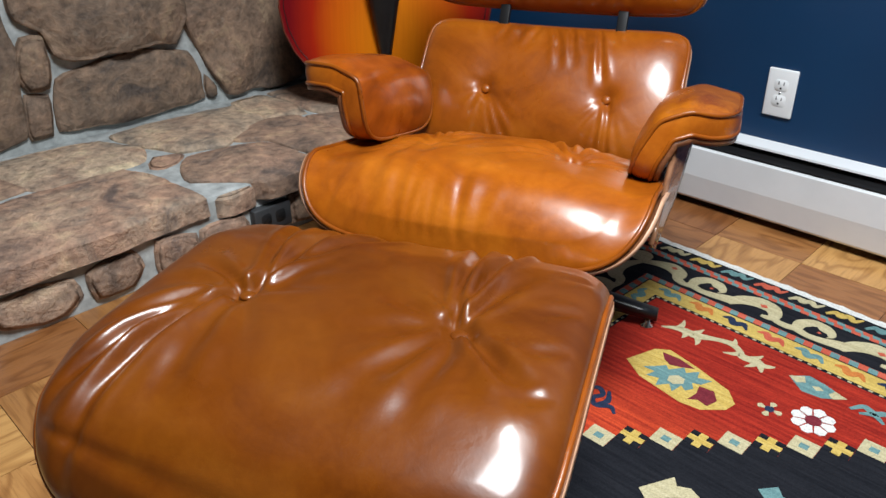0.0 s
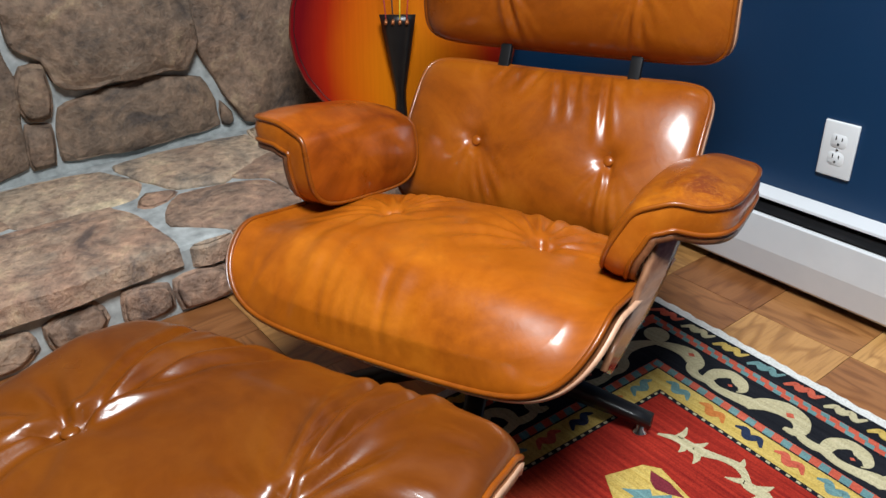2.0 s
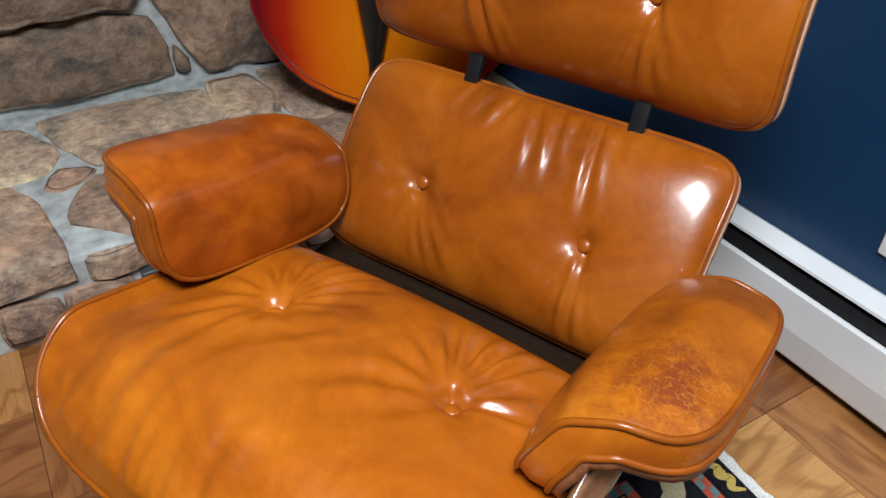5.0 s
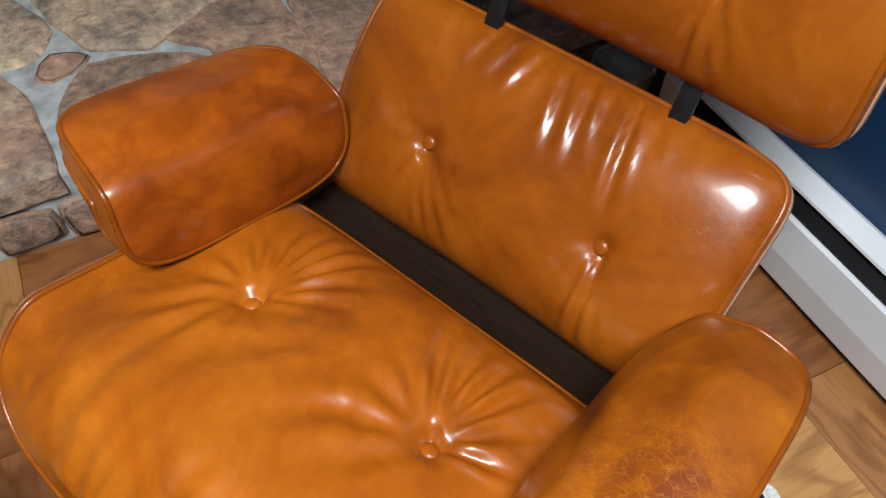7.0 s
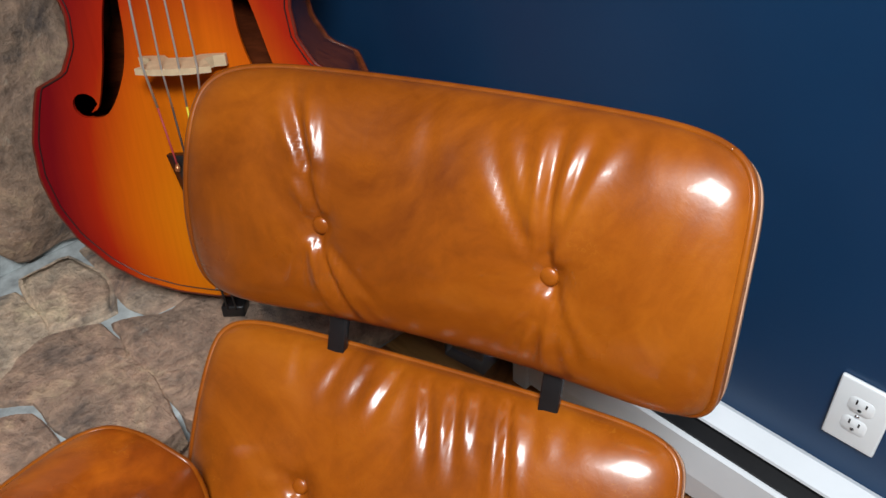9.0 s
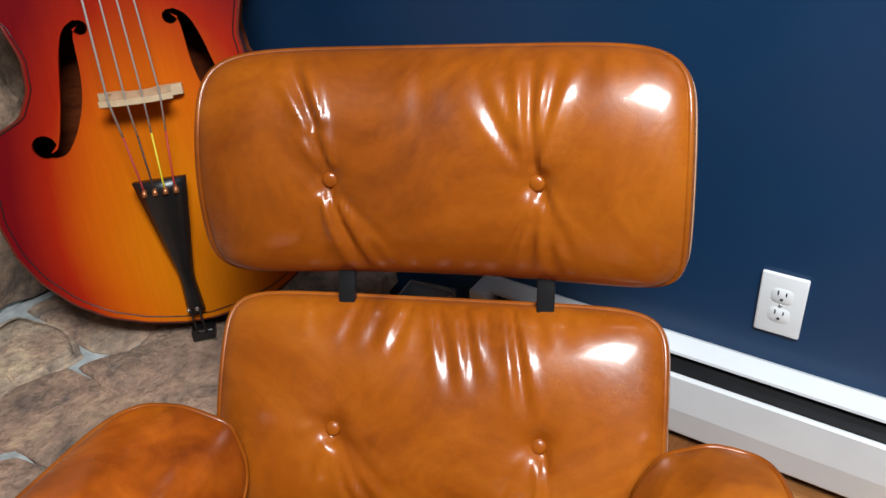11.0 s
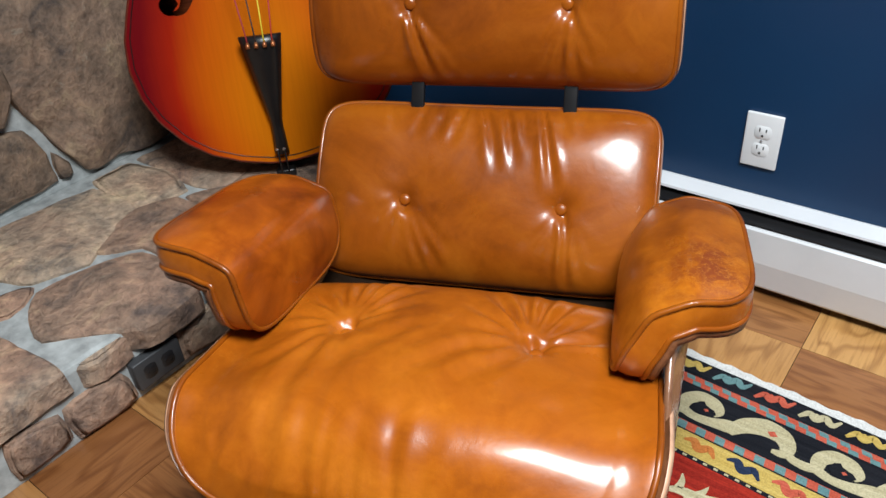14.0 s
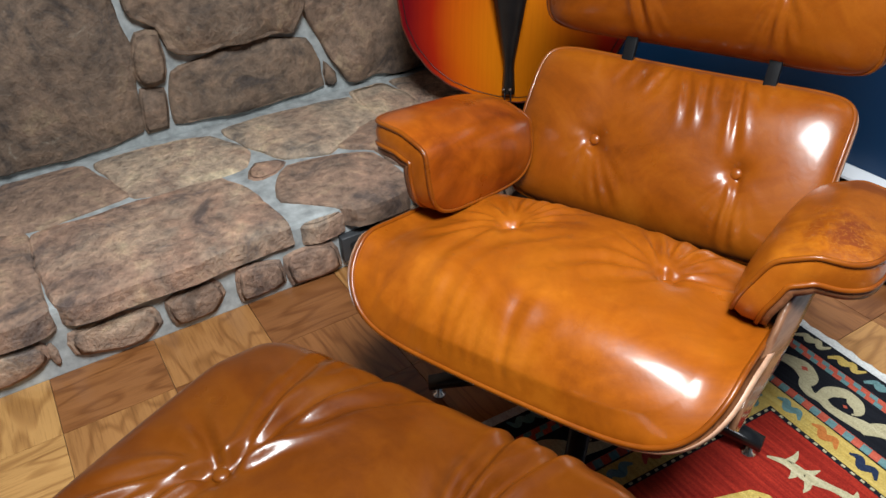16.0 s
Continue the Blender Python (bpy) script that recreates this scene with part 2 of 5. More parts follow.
def mesh_from(verts, faces, name="m"):
    me = bpy.data.meshes.new(name)
    me.from_pydata([tuple(map(float, v)) for v in verts], [], faces)
    me.update()
    return me


def box(bm, x0, x1, y0, y1, z0, z1, bevel=0.0):
    r = bmesh.ops.create_cube(bm, size=1.0)
    for v in r["verts"]:
        v.co = Vector(((x0 + x1) / 2 + v.co.x * (x1 - x0), (y0 + y1) / 2 + v.co.y * (y1 - y0), (z0 + z1) / 2 + v.co.z * (z1 - z0)))
    if bevel:
        es = list({e for v in r["verts"] for e in v.link_edges})
        bmesh.ops.bevel(bm, geom=es, offset=bevel, segments=2, affect="EDGES", profile=0.6)
    return bm


def boxed(x0, x1, y0, y1, z0, z1, bevel=0.0):
    return box(bmesh.new(), x0, x1, y0, y1, z0, z1, bevel)


def tube(points, radius, closed=False, seg=8):
    """A round bar along points; radius is one number or one per point."""
    p = np.array(points, float)
    n = len(p)
    rad = np.full(n, radius) if np.isscalar(radius) else np.array(radius, float)
    tang = (np.roll(p, -1, 0) - np.roll(p, 1, 0)) if closed else np.gradient(p, axis=0)
    tang /= np.linalg.norm(tang, axis=1)[:, None] + 1e-12
    ref = np.array((0, 0, 1.0)) if abs(tang[0][2]) < 0.9 else np.array((1.0, 0, 0))
    a = np.cross(tang[0], ref)
    a /= np.linalg.norm(a)
    verts = []
    for i in range(n):
        a = a - tang[i] * (a @ tang[i])
        a /= np.linalg.norm(a)
        b = np.cross(tang[i], a)
        for k in range(seg):
            w = 2 * math.pi * k / seg
            verts.append(p[i] + rad[i] * (math.cos(w) * a + math.sin(w) * b))
    faces = []
    for i in range(n if closed else n - 1):
        j = (i + 1) % n
        for k in range(seg):
            l = (k + 1) % seg
            faces.append((i * seg + k, i * seg + l, j * seg + l, j * seg + k))
    if not closed:
        faces += [tuple(range(seg))[::-1], tuple((n - 1) * seg + k for k in range(seg))]
    return mesh_from(verts, faces)


def grid_faces(nu, nv, off=0, flip=False):
    f = []
    for i in range(nu - 1):
        for j in range(nv - 1):
            q = (off + i * nv + j, off + (i + 1) * nv + j, off + (i + 1) * nv + j + 1, off + i * nv + j + 1)
            f.append(q[::-1] if flip else q)
    return f


def ring_ids(nu, nv):
    return [i * nv for i in range(nu)] + [(nu - 1) * nv + j for j in range(1, nv)] + [i * nv + nv - 1 for i in range(nu - 2, -1, -1)] + list(range(nv - 2, 0, -1))


def uv_grid(nu, nv, power_low, power_high):
    """Square grid bent to a rounded rectangle: u, v and the distance to the rim (1 at the rim)."""
    s = np.linspace(-1, 1, nu)
    t = np.linspace(-1, 1, nv)
    s, t = s * (1.5 - 0.5 * s * s), t * (1.5 - 0.5 * t * t)
    U, V = np.meshgrid(s, t, indexing="ij")
    m = np.maximum(np.abs(U), np.abs(V)) + 1e-9
    p = np.where(V < 0, power_low, power_high)
    e = ((np.abs(U) / m) ** p + (np.abs(V) / m) ** p) ** (-1 / p)
    k = 1 + (e - 1) * m ** 2
    U, V = U * k, V * k
    d = (np.abs(U) ** p + np.abs(V) ** p) ** (1 / p)
    return U, V, np.clip(d, 0, 1)


def normals_of(B):
    n = np.cross(np.gradient(B, axis=0), np.gradient(B, axis=1))
    return n / (np.linalg.norm(n, axis=2)[..., None] + 1e-12)


def fold_field(X, Y, buttons, folds, depth=0.022, size=0.05):
    """Button dents and creases, in metres along the normal; X and Y are places on the panel in metres."""
    h = np.zeros_like(X)
    for bx, by in buttons:
        r = np.hypot(X - bx, Y - by)
        h -= depth * (0.55 * np.exp(-r / size) + 0.45 * np.exp(-(r / 0.018) ** 2))
    for x0, y0, x1, y1, w, a in folds:
        dx, dy = x1 - x0, y1 - y0
        ln = math.hypot(dx, dy)
        t = ((X - x0) * dx + (Y - y0) * dy) / ln ** 2
        s = ((X - x0) * dy - (Y - y0) * dx) / ln
        s = s + 0.12 * ln * np.sin(3.0 * t + 9 * x1) * 0.25
        fade = np.clip(t / 0.08, 0, 1) * np.clip((1 - t) / 0.55, 0, 1) * (t > 0) * (t < 1)
        ww = w * (0.7 + 0.9 * np.clip(t, 0, 1))
        h += a * fade * (-np.exp(-(s / ww) ** 2) + 0.75 * np.exp(-((s - 1.7 * ww) / ww) ** 2) + 0.45 * np.exp(-((s + 1.7 * ww) / ww) ** 2))
    return h


def fan(bx, by, rows):
    """Creases that run out from a button; each row is its angle, length, width and depth."""
    return [(bx + 0.004 * math.cos(radians(g)), by + 0.004 * math.sin(radians(g)), bx + ln * math.cos(radians(g)), by + ln * math.sin(radians(g)), w, a) for g, ln, w, a in rows]


def puffed(B, N, D, H, field, rim_pow=4.0, round_pow=0.5):
    lift = H * np.clip(1 - D ** rim_pow, 0, 1) ** round_pow
    keep = np.clip((1 - D) / 0.12, 0, 1)
    return B + N * (lift + field * keep)[..., None]


def shell_mesh(B, N, D, dish, thick):
    """A bent plywood panel behind a cushion: inner and outer skin and the cut edge."""
    nu, nv = D.shape
    inner = B - N * 0.001
    outer = B - N * (thick + dish * np.clip(1 - D ** 2.2, 0, 1))[..., None]
    verts = np.concatenate([inner.reshape(-1, 3), outer.reshape(-1, 3)])
    faces = grid_faces(nu, nv) + grid_faces(nu, nv, nu * nv, True)
    n0 = len(faces)
    ring = ring_ids(nu, nv)
    for a, b in zip(ring, ring[1:] + ring[:1]):
        faces.append((a, a + nu * nv, b + nu * nv, b))
    me = mesh_from(verts, faces)
    idx = [0] * n0 + [1] * len(ring)
    me.polygons.foreach_set("material_index", idx)
    return me


def ring_points(B, step=1):
    nu, nv = B.shape[:2]
    return B.reshape(-1, 3)[ring_ids(nu, nv)][::step]


def button_mesh(place, normal, r=0.010):
    bm = bmesh.new()
    bmesh.ops.create_uvsphere(bm, u_segments=20, v_segments=10, radius=r)
    q = Vector(normal).to_track_quat("Z", "Y").to_matrix().to_4x4()
    for v in bm.verts:
        v.co.z *= 0.45
    bm.transform(Matrix.Translation(place) @ q)
    return bm


def upholstered(thing, B, D, H, XY, buttons, folds, names, dish, thick=0.012, field_depth=0.022, rim_pow=2.8, size=0.05, hide=None, crown=None):
    """Cushion, piping, plywood shell and buttons on the base surface B."""
    N = normals_of(B)
    X, Y = XY
    F = fold_field(X, Y, buttons, folds, field_depth, size)
    if crown is not None:
        F = F + crown
    P = puffed(B, N, D, H, F, rim_pow)
    nu, nv = D.shape
    cushion = part(names[0], mesh_from(P.reshape(-1, 3), grid_faces(nu, nv)), hide or LEATHER, thing)
    part("piping", tube(ring_points(B + N * 0.003, 2), 0.0042, True, 7), PIPING, cushion)
    for bx, by in buttons:
        k = np.argmin((X - bx) ** 2 + (Y - by) ** 2)
        place = P.reshape(-1, 3)[k] + N.reshape(-1, 3)[k] * 0.003
        part("button", button_mesh(place, N.reshape(-1, 3)[k]), hide or LEATHER, cushion)
    c = B.reshape(-1, 3).mean(0)
    big = c + (B - c) * 1.016
    part(names[1], shell_mesh(big - N * 0.002, N, D, dish, thick), [WALNUT, PLY_EDGE], thing, "bent walnut plywood shell with a pale edge")
    return cushion


# ---- structure ----
FLOOR_Z = 0.0
floor = tagged(part("floor", boxed(-2.3, 2.5, -2.5, 1.95, -0.10, -0.006), plain("floor_gap", (0.09, 0.045, 0.02), 0.8), smooth=False),
               "oak block parquet floor in alternating squares", "floor", kind="structure")
wall_north = tagged(part("wall_north", boxed(-2.3, 2.5, 1.803, 1.95, -0.1, 2.45), BLUE, smooth=False), "navy blue painted wall", "wall", kind="structure")
wall_west = tagged(part("wall_west", boxed(-2.35, -2.150, -2.5, 1.803, -0.1, 2.45), MORTAR, smooth=False), "fieldstone chimney wall with pale mortar", "wall", kind="structure")
wall_south = tagged(part("wall_south", boxed(-2.3, 2.5, -2.5, -2.38, -0.1, 2.45), UNSEEN_WALL, smooth=False), "plain unseen wall, dark grey to cut bounced light", "wall", kind="structure")
wall_east = tagged(part("wall_east", boxed(2.38, 2.5, -2.38, 1.803, -0.1, 2.45), UNSEEN_WALL, smooth=False), "plain unseen wall, dark grey to cut bounced light", "wall", kind="structure")
ceiling = tagged(part("ceiling", boxed(-2.3, 2.5, -2.5, 1.95, 2.42, 2.55), CEILING, smooth=False), "plain unseen ceiling, dark grey to cut bounced light", "ceiling", kind="structure")
hearth = tagged(part("hearth", boxed(-2.150, -1.522, -2.38, 1.803, -0.01, 0.157, 0.012), MORTAR, smooth=False),
                "raised fieldstone hearth with pale grey mortar", "hearth", kind="structure")


# ---- chair ----
CHAIR = pose(-0.854, 0.965, 0.0, 0, 0, 23.4)
chair = tagged(empty("lounge_chair", CHAIR), "tan tufted leather lounge chair in walnut plywood shells", "chair")


def lounge_panel(a, b, centre, tilt, curve, bow, nu=150, nv=110, plow=6.0, phigh=5.0, taper=0.0):
    U, V, D = uv_grid(nu, nv, plow, phigh)
    T = radians(tilt)
    up = np.array((0, math.sin(T), math.cos(T)))
    ahead = np.array((0, -math.cos(T), math.sin(T)))
    X, Y = a * U * (1 + taper * V), b * V
    off = curve * U ** 2 - bow * V ** 2
    B = np.array(centre) + X[..., None] * np.array((1.0, 0, 0)) + Y[..., None] * up + off[..., None] * ahead
    return B, D, (X, Y)


rng = random.Random(4)
# headrest
B, D, XY = lounge_panel(0.2925, 0.140, (-0.005, 0.478, 0.678), 18.4, 0.042, 0.039, plow=10.0, phigh=7.5, taper=-0.010)
f = [(-0.131, 0.000, -0.150, 0.060, 0.006, 0.0070), (-0.142, 0.040, -0.181, 0.128, 0.007, 0.0090), (-0.129, -0.016, -0.096, -0.126, 0.007, 0.0100), (-0.125, -0.016, -0.050, -0.100, 0.007, 0.0026), (-0.110, -0.040, -0.062, -0.128, 0.006, 0.0030)]
f += [(0.130, 0.000, 0.118, 0.130, 0.007, 0.0095), (0.133, 0.000, 0.150, 0.126, 0.007, 0.0060), (0.122, 0.004, 0.040, 0.118, 0.008, 0.0038), (0.124, 0.012, 0.074, 0.128, 0.007, 0.0030), (-0.02, 0.128, -0.012, 0.04, 0.008, 0.0010), (0.19, 0.128, 0.186, 0.06, 0.010, 0.0008)]
f += fan(0.131, -0.010, ((246, 0.10, 0.006, 0.0050), (262, 0.125, 0.006, 0.0060), (284, 0.11, 0.006, 0.0050), (300, 0.10, 0.006, 0.0036), (225, 0.08, 0.008, 0.0016), (200, 0.09, 0.010, 0.0014))) + fan(-0.130, -0.010, ((250, 0.09, 0.008, 0.0022), (318, 0.09, 0.009, 0.0014), (150, 0.08, 0.010, 0.0012)))
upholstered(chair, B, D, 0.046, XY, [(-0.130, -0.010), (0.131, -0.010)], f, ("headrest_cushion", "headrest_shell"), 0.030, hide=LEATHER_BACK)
# backrest
B, D, XY = lounge_panel(0.2845, 0.152, (-0.009, 0.341, 0.387), 35.6, 0.0205, 0.024, plow=9.4, phigh=9.4, taper=0.0045)
f = [(-0.168, 0.147, -0.150, 0.09, 0.006, 0.0018), (-0.100, 0.147, -0.118, 0.08, 0.006, 0.0024), (-0.032, 0.147, -0.055, 0.07, 0.006, 0.0036), (-0.006, 0.147, 0.037, 0.030, 0.0065, 0.0050), (0.029, 0.147, 0.066, 0.035, 0.0065, 0.0052),
     (0.059, 0.147, 0.079, 0.07, 0.006, 0.0036), (0.089, 0.147, 0.137, 0.0, 0.006, 0.0070), (0.122, 0.147, 0.146, 0.09, 0.006, 0.0018), (0.165, 0.147, 0.176, 0.09, 0.008, 0.0012), (-0.066, 0.147, -0.082, 0.08, 0.006, 0.0028)]
f += fan(-0.123, -0.016, ((238, 0.08, 0.007, 0.0022), (262, 0.11, 0.006, 0.0036), (274, 0.12, 0.006, 0.0042), (286, 0.13, 0.006, 0.0062), (300, 0.14, 0.007, 0.0056), (316, 0.12, 0.008, 0.0040), (334, 0.09, 0.008, 0.0020), (205, 0.08, 0.009, 0.0016), (160, 0.07, 0.009, 0.0012)))
f += fan(0.141, -0.016, ((232, 0.09, 0.007, 0.0026), (250, 0.11, 0.006, 0.0036), (264, 0.12, 0.006, 0.0044), (280, 0.14, 0.006, 0.0072), (294, 0.12, 0.007, 0.0040), (310, 0.09, 0.008, 0.0018)))
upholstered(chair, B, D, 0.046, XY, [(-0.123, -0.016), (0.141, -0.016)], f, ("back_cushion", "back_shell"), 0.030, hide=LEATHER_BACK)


# seat
def profile(y, knots):
    ys, zs = zip(*knots)
    fine = np.linspace(ys[0], ys[-1], 400)
    z = np.interp(fine, ys, zs)
    k = np.hanning(49)
    pad = np.concatenate([2 * z[0] - z[24:0:-1], z, 2 * z[-1] - z[-2:-26:-1]])
    z = np.convolve(pad, k / k.sum(), "valid")
    return np.interp(y, fine, z)


U, V, D = uv_grid(190, 170, 6.4, 7.0)
Xs, Ys = 0.296 * U, -0.037 + 0.221 * V
zs = profile(Ys, [(-0.32, 0.252), (-0.27, 0.284), (-0.22, 0.318), (-0.16, 0.348), (0.0, 0.317), (0.10, 0.302), (0.20, 0.277)]) + 0.045 * np.abs(U) ** 8 + 0.015 * U ** 2 * np.clip(-V, 0, 1) ** 2
B = np.stack([Xs, Ys, zs], -1)
f = fan(-0.134, 0.0, ((28, 0.13, 0.007, 0.0032), (48, 0.15, 0.007, 0.0050), (66, 0.16, 0.006, 0.0062), (82, 0.15, 0.006, 0.0070), (97, 0.14, 0.006, 0.0064), (114, 0.14, 0.007, 0.0056), (136, 0.13, 0.007, 0.0048), (162, 0.12, 0.008, 0.0036), (190, 0.12, 0.009, 0.0028), (232, 0.17, 0.011, 0.0036), (258, 0.18, 0.011, 0.0040), (284, 0.16, 0.011, 0.0030), (330, 0.13, 0.011, 0.0020)))
f += fan(0.134, 0.0, ((24, 0.12, 0.006, 0.0046), (52, 0.13, 0.007, 0.0040), (74, 0.15, 0.006, 0.0056), (90, 0.16, 0.006, 0.0068), (106, 0.15, 0.006, 0.0072), (124, 0.17, 0.007, 0.0080), (146, 0.15, 0.008, 0.0044), (172, 0.15, 0.010, 0.0030), (206, 0.15, 0.011, 0.0032), (238, 0.15, 0.011, 0.0030)))
f += [(-0.23 + 0.040 * k + rng.uniform(-0.012, 0.012), -0.262 + rng.uniform(0, 0.03), -0.215 + 0.040 * k + rng.uniform(-0.03, 0.03), -0.09 + rng.uniform(-0.05, 0.03), rng.uniform(0.008, 0.014), rng.uniform(0.0006, 0.0020)) for k in range(5)]
f += [(-0.082, -0.25, -0.070, -0.12, 0.007, 0.0020), (-0.040, -0.25, -0.035, -0.13, 0.007, 0.0018), (0.010, -0.25, 0.004, -0.12, 0.008, 0.0026), (0.04, -0.25, 0.05, -0.15, 0.008, 0.0014), (-0.02, 0.0, -0.17, -0.16, 0.016, 0.0030), (0.06, -0.03, -0.05, -0.15, 0.014, 0.0028)]
upholstered(chair, B, D, 0.038, (Xs, Ys), [(-0.134, 0), (0.134, 0)], f, ("seat_cushion", "seat_shell"), 0.04, 0.008, 0.028, 3.2, crown=0.036 * (1 - U ** 2) * (1 - V ** 4))


def arm(side, material):
    """A bent armrest: padded top, boxed side, two pipings and its plywood bracket."""
    s = np.linspace(0, 1, 200)
    xs = [0.232, 0.245, 0.273, 0.320, 0.358, 0.3915] if side > 0 else [0.238, 0.241, 0.2515, 0.3055, 0.3555, 0.394]
    kx = np.interp(s, [0, 0.2, 0.42, 0.6, 0.8, 1], xs)
    kz = np.interp(s, [0, 0.2, 0.42, 0.6, 0.8, 1], [0.362, 0.412, 0.467, 0.486, 0.480, 0.482] if side > 0 else [0.369, 0.426, 0.487, 0.507, 0.508, 0.505])
    w = np.hanning(31)
    sm = lambda q: np.convolve(np.concatenate([2 * q[0] - q[15:0:-1], q, 2 * q[-1] - q[-2:-17:-1]]), w / w.sum(), "valid")
    kx, kz = sm(kx), sm(kz)
    U, V, D = uv_grid(90, 90, 5.0, 4.0)
    q = (U + 1) / 2
    X, Z = np.interp(q, s, kx), np.interp(q, s, kz)
    y0, y1 = (-0.055 + 0.063 * q, 0.277 + 0.012 * q) if side > 0 else (-0.0705 + 0.0465 * q, 0.268 + 0.008 * q)
    Y = (y0 + y1) / 2 + (y1 - y0) / 2 * V
    Z = Z - (0.152 if side > 0 else 0.231) * Y
    B = np.stack([X, Y, Z], -1)
    N = normals_of(B)
    if N[45, 45, 2] < 0:
        N = -N
    dome = 0.019 * np.clip(1 - D ** 2.6, 0, 1) ** 0.7
    top = B + N * dome[..., None]
    k = np.hanning(37)[1:-1]
    soft_n = np.stack([np.stack([np.convolve(np.pad(N[:, j, c], 17, "edge"), k / k.sum(), "valid") for j in range(N.shape[1])], 1) for c in range(3)], -1)
    low = B - 0.036 * soft_n / np.linalg.norm(soft_n, axis=2)[..., None]
    mir = np.array((side, 1, 1))
    nu, nv = D.shape
    pad = part("arm_cushion", mesh_from(np.concatenate([(top * mir).reshape(-1, 3)]), grid_faces(nu, nv, 0, side < 0)), material, chair,
               "worn armrest cushion with a scuffed patch" if material is LEATHER_WORN else "")
    rt, rl = ring_points(B) * mir, ring_points(low) * mir
    rm = (rt + rl) / 2
    out = rm - rm.mean(0)
    rm = rm + 0.004 * out / np.linalg.norm(out, axis=1)[:, None]
    n = len(rt)
    verts = np.concatenate([rt, rm, rl])
    faces = [(r * n + i, r * n + (i + 1) % n, (r + 1) * n + (i + 1) % n, (r + 1) * n + i) for r in range(2) for i in range(n)]
    part("side_boxing", mesh_from(verts, faces), LEATHER, pad)
    part("piping", tube(rt[::2], 0.004, True, 7), PIPING, pad)
    part("piping", tube(rl[::2], 0.004, True, 7), PIPING, pad)
    me = shell_mesh((low - N * 0.002) * mir, N * mir, D, 0.0, 0.011)
    part("arm_shell", me, [WALNUT, WALNUT], chair, "bent walnut armrest bracket")


arm(1, LEATHER_WORN)
arm(-1, LEATHER_ARM)
for sx in (-0.130, 0.130):
    part("support_bar", boxed(sx - 0.011, sx + 0.011, -0.006, 0.006, -0.16, 0.16, 0.002), BLACK_METAL, chair).matrix_local = pose(0, 0.446, 0.545, -25, 0, 0)
GLOSS_VENEER = wood("polished_veneer", (0.24, 0.115, 0.06), (0.12, 0.05, 0.024), (30, 6, 30), 0.16, 0.6)


def side_panel(side):
    """The flared flank of the seat shell, from the seat's edge up to the armrest."""
    front = [(-0.200, 0.340), (-0.16, 0.358), (-0.10, 0.378), (-0.05, 0.398), (-0.015, 0.425), (0.015, 0.446)]
    back = [(-0.185, 0.325), (-0.13, 0.338), (-0.07, 0.350), (-0.01, 0.372), (0.03, 0.408), (0.060, 0.441)]
    P_ = np.zeros((6, 7, 3))
    for k, (a, b) in enumerate(zip(front, back)):
        for j, q in enumerate(np.linspace(0, 1, 7)):
            P_[k, j] = (0.303 + (0.002 + 0.005 * k) * q, a[0] + (b[0] - a[0]) * q, a[1] + (b[1] - a[1]) * q)
    P_ = P_ * np.array((side, 1, 1))
    N_ = normals_of(P_)
    if N_[2, 3, 0] * side > 0:
        N_ = -N_
    nu, nv = P_.shape[:2]
    verts = np.concatenate([P_.reshape(-1, 3), (P_ + N_ * 0.008).reshape(-1, 3)])
    faces = grid_faces(nu, nv) + grid_faces(nu, nv, nu * nv, True)
    ring = ring_ids(nu, nv)
    pairs = list(zip(ring, ring[1:] + ring[:1]))
    faces += [(a, a + nu * nv, b + nu * nv, b) for a, b in pairs]
    me = mesh_from(verts, faces)
    me.polygons.foreach_set("material_index", [0] * (2 * (nu - 1) * (nv - 1)) + [0] * len(pairs))
    part("side_shell", me, [GLOSS_VENEER], chair, "polished flank of the plywood seat shell")


# walnut with the shade of the gap below the backrest painted in, nearly black
REAR_WALNUT_SHADED = wood("rear_walnut_shaded", (0.016, 0.008, 0.0035), (0.008, 0.004, 0.002), (6, 30, 30), 0.7, 0.0)
REAR_WALNUT_SHADED.node_tree.nodes["Principled BSDF"].inputs["Specular IOR Level"].default_value = 0.1
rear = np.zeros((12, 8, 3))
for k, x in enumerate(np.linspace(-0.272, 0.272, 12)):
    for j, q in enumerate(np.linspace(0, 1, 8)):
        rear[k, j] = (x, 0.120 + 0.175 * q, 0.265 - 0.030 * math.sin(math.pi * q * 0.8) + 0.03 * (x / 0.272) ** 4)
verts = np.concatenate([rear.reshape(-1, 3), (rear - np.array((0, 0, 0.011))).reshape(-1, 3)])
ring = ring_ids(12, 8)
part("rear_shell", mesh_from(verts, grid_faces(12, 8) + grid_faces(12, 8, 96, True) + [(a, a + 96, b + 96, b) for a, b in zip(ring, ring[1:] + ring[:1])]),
     REAR_WALNUT_SHADED, chair, "walnut rear of the seat shell below the backrest, with its shade painted in")
side_panel(1)
hub = (0.0, 0.08)
part("column", tube([(hub[0], hub[1], 0.07), (hub[0], hub[1], 0.12), (hub[0], hub[1], 0.29)], [0.035, 0.026, 0.026], False, 20), BLACK_METAL, chair)
part("seat_plate", boxed(-0.12, 0.12, -0.02, 0.18, 0.272, 0.29, 0.004), BLACK_METAL, chair)


